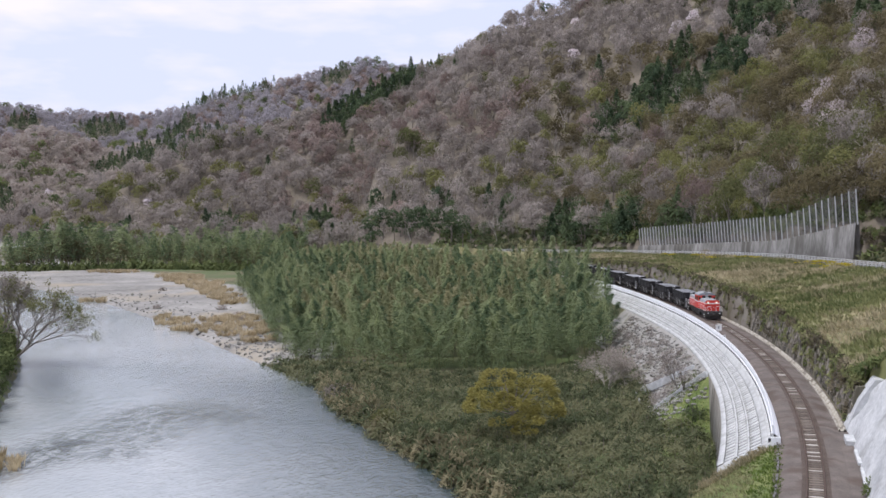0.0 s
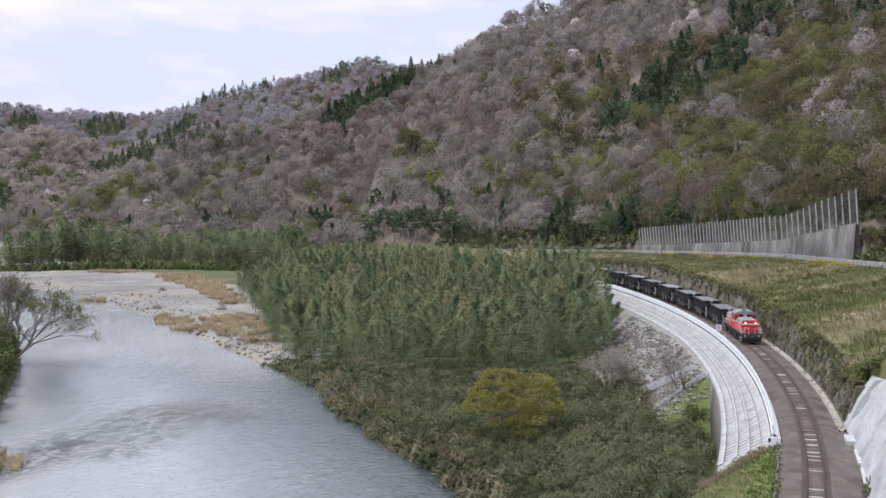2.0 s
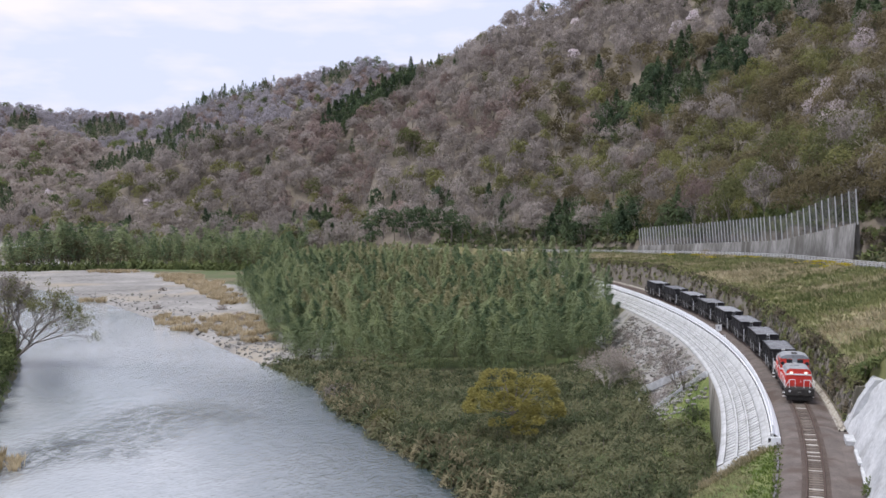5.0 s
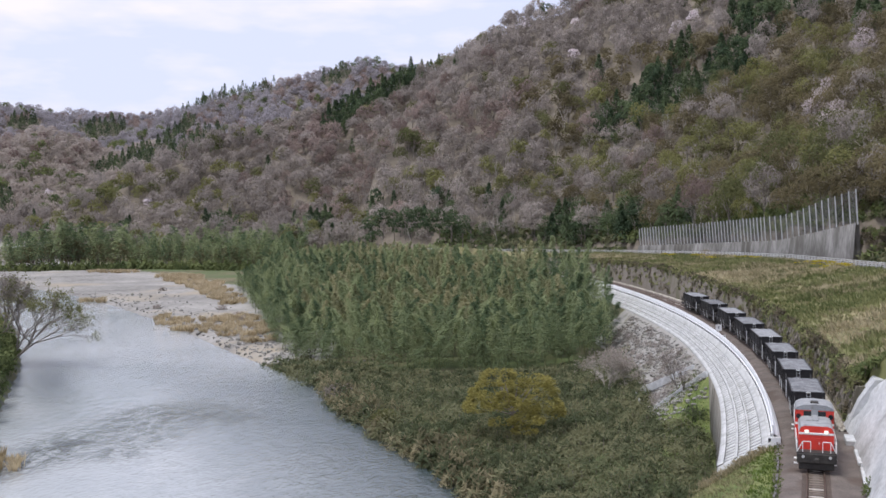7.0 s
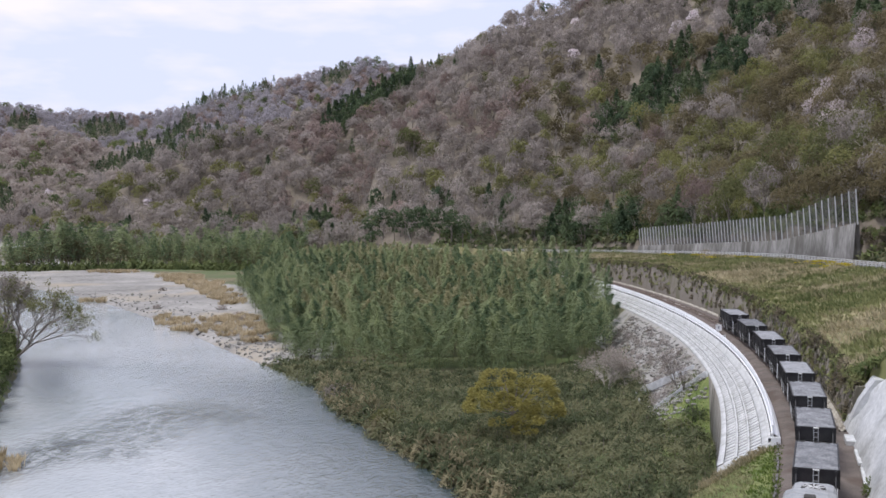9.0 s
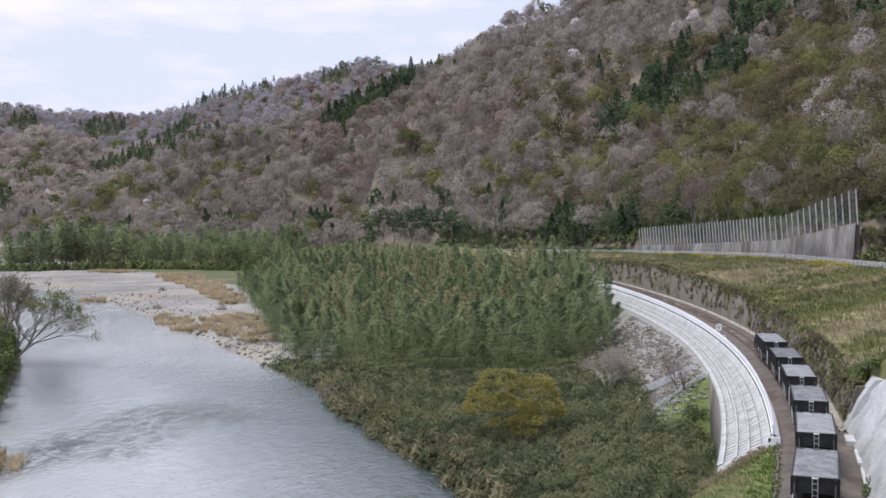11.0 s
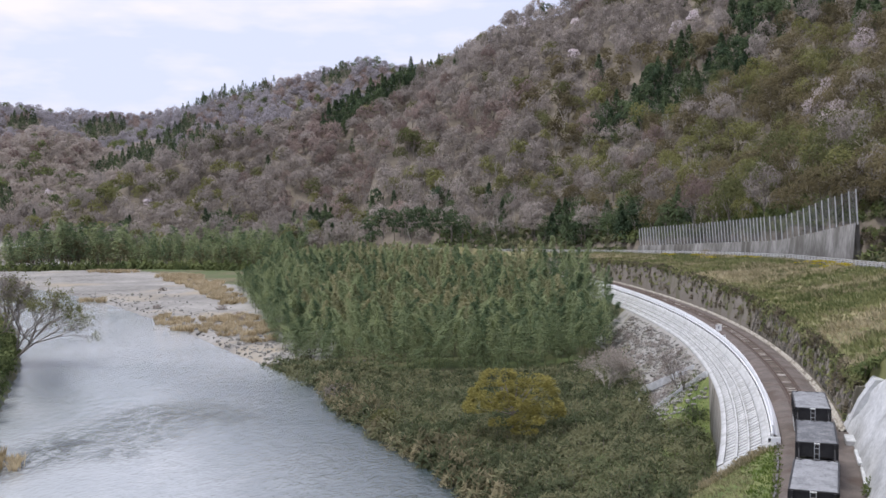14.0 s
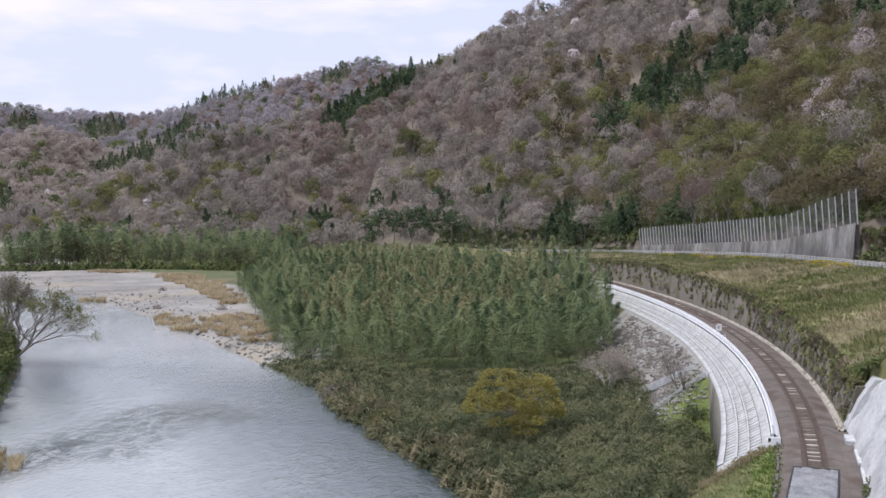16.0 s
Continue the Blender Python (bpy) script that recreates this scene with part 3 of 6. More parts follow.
def build_embankment():
    ys = list(np.arange(84, 300, 2.0))
    wall = tagged(new("embankment_wall"), "stepped white concrete lattice embankment wall below the railway", "retaining wall", kind="structure")

    def at(y, k, lift=0.0):
        o, d = float(fence_off(y)), float(wall_drop(y))
        return -o - k * float(wall_wide(y)), -0.30 - k * d + lift
    closed_ribbon("capping_beam", ys, lambda y: [(-fence_off(y) - 0.35, -0.9), (-fence_off(y) + 0.35, -0.9), (-fence_off(y) + 0.35, 0.06), (-fence_off(y) - 0.35, 0.06)], M_WHITE, wall)

    def band(name, k0, k1, lift, mat):
        def loop(y):
            (u0, z0), (u1, z1) = at(y, k0, lift), at(y, k1, lift)
            return [(u0, z0), (u1, z1), (u1 + 0.1, z1 - 0.6), (u0 + 0.1, z0 - 0.6)]
        return closed_ribbon(name, ys, loop, mat, wall)
    band("upper_berm", 0.02, 0.20, 0.16, M_WHITE)
    for k0, k1 in ((0.20, 0.43), (0.46, 0.66), (0.70, 0.91)):
        band("fill", k0, k1, -0.04, M_FILL_SHADED)
    for k0, k1 in ((0.425, 0.465), (0.655, 0.705)):
        band("beam", k0, k1, 0.22, M_WHITE)
    band("lower_berm", 0.91, 1.03, 0.20, M_WHITE)
    closed_ribbon("wall_face", [y for y in ys if y < 136], lambda y: [(at(y, 1.03)[0] + 0.06, at(y, 1.03)[1] + 0.1), (at(y, 1.03)[0] + 0.5, at(y, 1.03)[1] + 0.1), (at(y, 1.03)[0] + 0.6, -9.5), (at(y, 1.03)[0] - 0.5, -9.5)], M_FACE, wall)
    # ribs that run down the slope, three courses of them
    vs, fs = [], []
    rnd = random.Random(5)
    y = 84.4
    while y < 250:
        v, r = track_dir(y)
        c = Vector((float(track_x(y)), y, 0))
        for k0, k1 in ((0.205, 0.43), (0.465, 0.66), (0.705, 0.915)):
            (u0, z0), (u1, z1) = at(y, k0), at(y, k1)
            k, j = len(vs), rnd.uniform(-0.05, 0.05)
            h = 0.05 + rnd.uniform(-0.03, 0.02)
            for u, z in ((u0, z0), (u1, z1)):
                p = c + r * u
                for dv, dz in ((-0.25, -0.1), (-0.21, h), (0.21, h), (0.25, -0.1)):
                    q = p + v * (dv + j)
                    vs.append((q.x, q.y, z + dz))
            fs += [(k + 1, k + 2, k + 6, k + 5), (k, k + 1, k + 5, k + 4), (k + 2, k + 3, k + 7, k + 6), (k + 4, k + 5, k + 6, k + 7)]
        y += 1.12
    tagged(obj("rib", vs, fs, M_WHITE, wall), kind="stuff")
    # end face
    end = [Vector((float(track_x(84.0)), 84.0, 0)) + track_dir(84.0)[1] * u for u in (at(84, 0)[0] + 0.42, at(84, 1)[0] - 0.05)]
    obj("end_wall", [(end[0].x, end[0].y - 0.1, 0.08), (end[1].x, end[1].y - 0.1, at(84, 1)[1] + 0.05), (end[1].x, end[1].y - 0.1, -6.5), (end[0].x, end[0].y - 0.1, -6.5),
                     (end[0].x, end[0].y + 0.15, 0.08), (end[1].x, end[1].y + 0.15, at(84, 1)[1] + 0.05), (end[1].x, end[1].y + 0.15, -6.5), (end[0].x, end[0].y + 0.15, -6.5)],
        [(0, 1, 2, 3), (7, 6, 5, 4), (0, 4, 5, 1), (1, 5, 6, 2), (2, 6, 7, 3), (3, 7, 4, 0)], M_WHITE, wall)


def build_railing():
    gap = bpy.data.meshes.new("drain_opening")
    # a solid dark block on the kerb face stands for the shade inside an opening
    bm = made((-0.04, 0.05, -0.5, 0.5, -0.04, 0.29), bevel=0.02)
    bm.to_mesh(gap), bm.free()
    gap.materials.append(M_GAP_SHADE)
    kerb = tagged(new("kerb"), "white kerb under the railing, with dark blocks as shaded drain openings", "kerb", kind="structure")
    closed_ribbon("kerb_body", list(np.arange(84, 270, 2.0)), lambda y: [(-fence_off(y) - 0.12, -0.3), (-fence_off(y) + 0.62, -0.3), (-fence_off(y) + 0.58, 0.12), (-fence_off(y) + 0.12, 0.44), (-fence_off(y) - 0.12, 0.44)], M_PAINT, kerb)
    v, r = track_dir(84.0)
    o = float(fence_off(84.0))
    part("kerb_end", made((-o - 0.14, -o + 0.6, -0.1, 0.1, -0.8, 0.2), bevel=0.02), M_PAINT, kerb, at=Matrix.Translation((float(track_x(84.0)), 84.0, 0)) @ pose(0, 0, 0, 0, 0, math.degrees(math.atan2(-v.x, v.y))))
    y = 85.0
    while y < 240:
        v, r = track_dir(y)
        o = new("drain_opening", gap)
        o.parent = kerb
        p = Vector((float(track_x(y)), y, 0.12)) - r * (float(fence_off(y)) + 0.12)
        o.matrix_basis = Matrix.Translation(p) @ pose(0, 0, 0, 0, 0, math.degrees(math.atan2(-v.x, v.y)))
        y += 1.75
    fence = tagged(new("railing"), "white painted steel railing on the embankment edge", "railing", kind="structure")
    ys = list(np.arange(84, 270, 2.0))
    for z0, z1 in ((1.05, 1.13), (0.72, 0.76), (0.42, 0.46)):
        closed_ribbon("rail_bar", ys, lambda y: [(-fence_off(y) - 0.03, z0), (-fence_off(y) + 0.03, z0), (-fence_off(y) + 0.03, z1), (-fence_off(y) - 0.03, z1)], M_PAINT, fence)
    closed_ribbon("kick_board", ys, lambda y: [(-fence_off(y) - 0.02, 0.24), (-fence_off(y) + 0.02, 0.24), (-fence_off(y) + 0.02, 0.38), (-fence_off(y) - 0.02, 0.38)], M_PAINT, fence)
    bm = made((-0.05, 0.05, -0.05, 0.05, 0.05, 1.12))
    post = bpy.data.meshes.new("post")
    bm.to_mesh(post), bm.free()
    post.materials.append(M_PAINT)
    bm = made((-0.015, 0.015, -0.072, 0.072, 0.2, 1.06))
    bar = bpy.data.meshes.new("baluster")
    bm.to_mesh(bar), bm.free()
    bar.materials.append(M_PAINT)
    vs, fs = [], []
    base_v = np.array([v.co[:] for v in bar.vertices])
    base_f = np.array([p.vertices[:] for p in bar.polygons])
    y, i = 84.0, 0
    while y < 268:
        v, r = track_dir(y)
        p = Vector((float(track_x(y)), y, 0)) - r * float(fence_off(y))
        if i % 12 == 0:
            o = new("post", post)
            o.parent = fence
            o.matrix_basis = Matrix.Translation(p) @ pose(0, 0, 0, 0, 0, math.degrees(math.atan2(-v.x, v.y)))
        else:
            fs.append(base_f + len(vs) * 8)
            vs.append(base_v + np.array(p[:]))
        y, i = y + 0.17, i + 1
    tagged(obj("balusters", np.concatenate(vs), np.concatenate(fs), M_PAINT, fence), kind="stuff")


def build_hill_side():
    # gutter
    ys = list(np.arange(90, 290, 2.5))
    gut = ribbon("gutter", ys, lambda y: [(2.45, -0.34), (2.45, -0.16), (2.58, -0.16), (2.6, -0.3), (2.85, -0.3), (2.87, -0.14), (3.05, -0.14), (3.05, -0.34)], M_FACE)
    tagged(gut, "pale concrete drainage gutter beside the track", "gutter", kind="structure")
    # dark masonry wall of uneven stones
    top = lambda y: float(np.interp(y, [88, 95, 130, 200, 230, 265, 330], [3.1, 3.1, 3.1, 4.5, 5.1, 4.1, 2.7]))
    yw = list(np.arange(92.5, 330, 2.5))
    wall = ribbon("masonry_wall", yw, lambda y: [(3.35, -0.4), (4.05, top(y) - 0.1), (4.12, top(y)), (4.7, top(y) + 0.02), (4.9, -0.4)], M_STONE)
    tagged(wall, "old dark stone retaining wall, weathered and overgrown", "retaining wall", kind="structure")
    v, r = track_dir(92.5)
    part("wall_end", prism(bmesh.new(), [(3.3, -0.4), (4.0, 3.0), (4.12, 3.13), (4.75, 3.14), (4.95, -0.4)], -0.35, 0.1), M_STONE, wall, at=Matrix.Translation((float(track_x(92.5)), 92.5, 0)) @ pose(0, 0, 0, 0, 0, math.degrees(math.atan2(-v.x, v.y))))
    kinds = []
    rnd = random.Random(9)
    for _ in range(6):
        bm = made((-0.12, 0.12, -0.42, 0.42, -0.30, 0.30), bevel=0.07)
        for v in bm.verts:
            v.co += Vector((rnd.uniform(-0.06, 0.06), rnd.uniform(-0.07, 0.07), rnd.uniform(-0.06, 0.06)))
        me = bpy.data.meshes.new("stone")
        bm.to_mesh(me), bm.free()
        me.materials.append(M_STONE)
        kinds.append(me)
    count, y = 0, 92.8
    while count < 300 and y < 170:
        h = top(y)
        v, r = track_dir(y)
        c = Vector((float(track_x(y)), y, 0))
        k, z = 0, 0.1
        while z < h - 0.2 and count < 300:
            if rnd.random() < 0.8:
                p = c + r * (3.38 + 0.7 * (z + 0.4) / (h + 0.4)) + v * rnd.uniform(-0.25, 0.25)
                o = new("stone", rnd.choice(kinds))
                o.parent = wall
                o.matrix_basis = Matrix.Translation((p.x, p.y, z)) @ pose(0, 0, 0, rnd.uniform(-8, 8), 11, math.degrees(math.atan2(-v.x, v.y)) + rnd.uniform(-6, 6))
                count += 1
            z += 0.62
        y += 0.95
    # sprayed concrete face
    vs, fs = [], []
    ya, nz = list(np.arange(56, 91.6, 1.4)), 12
    for i, y in enumerate(ya):
        v, r = track_dir(y)
        c = Vector((float(track_x(y)), y, 0))
        hi = float(np.interp(y, [56, 84, 90.5], [8.6, 7.4, 3.8]))
        for j in range(nz + 1):
            t = j / nz
            wob = 0.35 * math.sin(y * 0.9 + 3 * t) * math.sin(5 * t + 0.4 * y) + 0.18 * noise.noise(Vector((y * 0.5, t * 5, 1)))
            p = c + r * (3.15 + 4.1 * t ** 1.15 * hi / 7.4 + wob * min(1, 3 * t))
            vs.append((p.x, p.y, -0.4 + hi * t))
        p = c + r * (9.5)
        vs.append((p.x, p.y, hi + 0.15))
    n = nz + 2
    fs = [(i * n + j, i * n + j + 1, (i + 1) * n + j + 1, (i + 1) * n + j) for i in range(len(ya) - 1) for j in range(n - 1)]
    # end face towards the masonry
    k = (len(ya) - 1) * n
    base = len(vs)
    q = Vector(vs[k + n - 1])
    vs.append((q.x, q.y, -0.5))
    me_faces = [tuple(f) for f in fs]
    shot = obj("sprayed_concrete_slope", vs, me_faces, M_SHOT, smooth=True)
    tagged(shot, "pale grey sprayed concrete slope above the track", "concrete slope", kind="structure")
    v, r = track_dir(91.0)
    c = Vector((float(track_x(91.0)), 91.2, 0))
    ew = part("end_face", prism(bmesh.new(), [(3.1, -0.4), (9.3, -0.4), (9.3, 4.1), (5.4, 4.0), (4.2, 2.2)], -0.5, 1.9), M_SHOT, shot, at=Matrix.Translation(c) @ pose(0, 0, 0, 0, 0, math.degrees(math.atan2(-v.x, v.y))))
    # concrete foot blocks at the gutter's end
    for y, l, u0, u1, z in ((86.0, 2.6, 2.6, 3.5, 0.05), (80.5, 4.5, 3.0, 3.6, -0.1), (74, 7, 3.05, 3.5, -0.12), (66, 7, 3.05, 3.5, -0.12)):
        v, r = track_dir(y)
        o = tagged(new("concrete_block"), "pale concrete foot block beside the track", "concrete block", "foot blocks")
        o.matrix_basis = Matrix.Translation((float(track_x(y)), y, -0.36)) @ pose(0, 0, 0, 0, 0, math.degrees(math.atan2(-v.x, v.y)))
        part("block", made((u0, u1, -l / 2, l / 2, 0, z + 0.36), bevel=0.04), M_SHOT, o)


def road_frame(s):
    """Place, direction and right-hand side at length s along the road's edge."""
    for (x0, y0, z0), (x1, y1, z1) in zip(ROAD, ROAD[1:]):
        l = math.hypot(x1 - x0, y1 - y0)
        if s <= l:
            k = s / l
            d = Vector((x1 - x0, y1 - y0, 0)).normalized()
            return Vector((x0 + k * (x1 - x0), y0 + k * (y1 - y0), z0 + k * (z1 - z0))), d, Vector((d.y, -d.x, 0))
        s -= l
    return None


def build_road():
    vs, fs, s = [], [], 0.0
    while True:
        f = road_frame(s)
        if not f:
            break
        p, d, r = f
        for u in (0.0, ROAD_W):
            q = p + r * u
            vs.append((q.x, q.y, p.z + 0.12))
        for u in (ROAD_W, 0.0):
            q = p + r * u
            vs.append((q.x, q.y, p.z - 1.0))
        s += 5
    n = len(vs) // 4
    fs = [(i * 4 + a, i * 4 + b, i * 4 + 4 + b, i * 4 + 4 + a) for i in range(n - 1) for a, b in ((0, 1), (1, 2), (2, 3), (3, 0))]
    tagged(obj("road", vs, fs, M_ASPHALT), "narrow grey asphalt road along the hillside", "road", kind="structure")
    rail = tagged(new("guard_rail"), "grey weathered roadside guard rail with posts", "guard rail", kind="structure")
    bars = [[], []]
    s, i = 60.0, 0
    me = bpy.data.meshes.new("post")
    bm = made((-0.07, 0.07, -0.07, 0.07, -0.5, 1.15))
    bm.to_mesh(me), bm.free()
    me.materials.append(M_STEEL)
    while True:
        f = road_frame(s)
        if not f:
            break
        p, d, r = f
        o = new("post", me)
        o.parent = rail
        o.matrix_basis = Matrix.Translation(p) @ pose(0, 0, 0, 0, 0, math.degrees(math.atan2(-d.x, d.y)))
        bars[0].append(p)
        s, i = s + 2.0, i + 1
    for z in (0.45, 0.75, 1.05):
        vs, fs = [], []
        for p in bars[0]:
            vs += [(p.x - 0.04, p.y, p.z + z), (p.x + 0.04, p.y, p.z + z), (p.x + 0.04, p.y, p.z + z + 0.11), (p.x - 0.04, p.y, p.z + z + 0.11)]
        fs = [(i * 4 + a, i * 4 + b, i * 4 + 4 + b, i * 4 + 4 + a) for i in range(len(bars[0]) - 1) for a, b in ((0, 1), (1, 2), (2, 3), (3, 0))]
        obj("rail_bar", vs, fs, M_STEEL, rail)


BARRIER = [(85, 221, 8.0), (80.5, 255, 6.7), (73.5, 300, 5.2), (62.5, 343, 3.6)]


def build_barrier():
    """The rockfall wall beyond the road, with its fence of posts and panels."""
    wall = tagged(new("rockfall_wall"), "tall stained concrete rockfall wall beyond the road", "retaining wall", kind="structure")
    fence = tagged(new("rockfall_fence"), "grey rockfall fence with pale posts and wire mesh", "rockfall fence", kind="structure")
    pts = []
    for (x0, y0, z0), (x1, y1, z1) in zip(BARRIER, BARRIER[1:]):
        for k in np.linspace(0, 1, 20, endpoint=False):
            pts.append((x0 + k * (x1 - x0), y0 + k * (y1 - y0), z0 + k * (z1 - z0)))
    pts.append(BARRIER[-1])
    wall_h = lambda y: float(np.interp(y, [221, 240, 258, 343], [7.0, 5.2, 3.6, 2.2]))
    fence_h = lambda y: float(np.interp(y, [221, 236, 250, 262, 300, 343], [7.0, 6.6, 5.6, 5.9, 5.7, 5.6]))
    vs = []
    for x, y, z in pts:
        h = wall_h(y)
        vs += [(x - 0.5, y, z - 1), (x, y + 0.1, z + h), (x + 0.8, y + 0.2, z + h), (x + 1.2, y + 0.2, z - 1)]
    n = len(pts)
    fs = [(i * 4 + a, i * 4 + b, i * 4 + 4 + b, i * 4 + 4 + a) for i in range(n - 1) for a, b in ((0, 1), (1, 2), (2, 3))]
    fs += [(0, 1, 2, 3), (n * 4 - 1, n * 4 - 2, n * 4 - 3, n * 4 - 4)]
    obj("wall_body", vs, fs, M_OLDCON, wall)
    s, total = 0.0, sum(math.hypot(b[0] - a[0], b[1] - a[1]) for a, b in zip(BARRIER, BARRIER[1:]))
    last, i = None, 0
    lens = np.concatenate([[0], np.cumsum([math.hypot(b[0] - a[0], b[1] - a[1]) for a, b in zip(BARRIER, BARRIER[1:])])])
    while s <= total:
        x, y, z = (float(np.interp(s, lens, [b[k] for b in BARRIER])) for k in range(3))
        base, h = Vector((x + 0.4, y, z + wall_h(y))), fence_h(y)
        tip = base + Vector((-0.55, 0, h))
        bm = cyl(bmesh.new(), base - Vector((0, 0, 0.3)), tip, 0.16, 0.14, 6)
        part("post", bm, M_STEEL, fence)
        if last:
            b0, t0 = last
            side = Vector((0.1, 0.02, 0))
            bm = bmesh.new()
            rows = int(fence_h(y) / 0.24)
            for k in range(rows + 1):
                f = k / rows * 0.96
                cyl(bm, b0.lerp(t0, f) + side, base.lerp(tip, f) + side, 0.038, n=3)
            for f in (0.25, 0.5, 0.75):
                cyl(bm, b0.lerp(base, f) + side, t0.lerp(tip, f) + side, 0.03, n=3)
            part("mesh_panel", bm, M_PANEL, fence)
        last = (base, tip)
        s += 2.9 if y < 262 else 2.0
        i += 1


def build_edge_kerb():
    """Short pale kerb stones along the foot of the ballast, some sunk or missing."""
    kerb = tagged(new("ballast_kerb"), "broken row of pale kerb stones at the ballast edge", "kerb", kind="structure")
    me = bpy.data.meshes.new("kerb_stone")
    bm = made((-0.07, 0.07, -0.44, 0.44, -0.4, 0.0), bevel=0.02)
    bm.to_mesh(me), bm.free()
    me.materials.append(M_OLDCON)
    rnd = random.Random(12)
    y = 64.0
    while y < 84:
        if rnd.random() < 0.82:
            v, r = track_dir(y)
            o = new("kerb_stone", me)
            o.parent = kerb
            p = Vector((float(track_x(y)), y, -0.16 + rnd.uniform(-0.08, 0.05))) - r * (2.58 + rnd.uniform(-0.04, 0.04))
            o.matrix_basis = Matrix.Translation(p) @ pose(0, 0, 0, rnd.uniform(-3, 3), rnd.uniform(-6, 6), math.degrees(math.atan2(-v.x, v.y)) + rnd.uniform(-3, 3))
        y += 0.93


def build_signs():
    for y, u, w, h, z, lab in ((151, -3.3, 0.85, 0.85, 1.05, "small white square trackside sign on a post"), (150.5, -2.6, 0.4, 0.35, 0.15, "small low white trackside marker")):
        v, r = track_dir(y)
        p = Vector((float(track_x(y)), y, -0.36)) + r * u
        o = tagged(new("trackside_sign"), lab, "sign")
        o.matrix_basis = Matrix.Translation(p)
        part("post", cyl(bmesh.new(), (0, 0, -0.05), (0, 0, z + 0.5), 0.05), M_PAINT, o)
        part("plate", made((-w / 2, w / 2, -0.08, -0.05, z + 0.2, z + 0.2 + h), bevel=0.01), M_WHITEPAINT, o)
        part("mark", made((-w * 0.12, w * 0.12, -0.095, -0.083, z + 0.2 + h * 0.3, z + 0.2 + h * 0.75)), M_GREY, o, "grey mark on the plate")


# ---- train ----
def wheelset(parent, y, r=0.43):
    bm = bmesh.new()
    for s in (-1, 1):
        cyl(bm, (s * 0.50, 0, 0), (s * 0.63, 0, 0), r, n=20)
        cyl(bm, (s * 0.49, 0, 0), (s * 0.52, 0, 0), r + 0.028, n=20)
    cyl(bm, (-0.75, 0, 0), (0.75, 0, 0), 0.08)
    return part("wheelset", bm, M_UNDER, parent, at=pose(0, y, r))


def slimmed(thing, k):
    """Draw the bodywork in across its width so that it fits the camera's view."""
    for c in thing.children_recursive:
        for v in c.data.vertices:
            v.co.x *= k


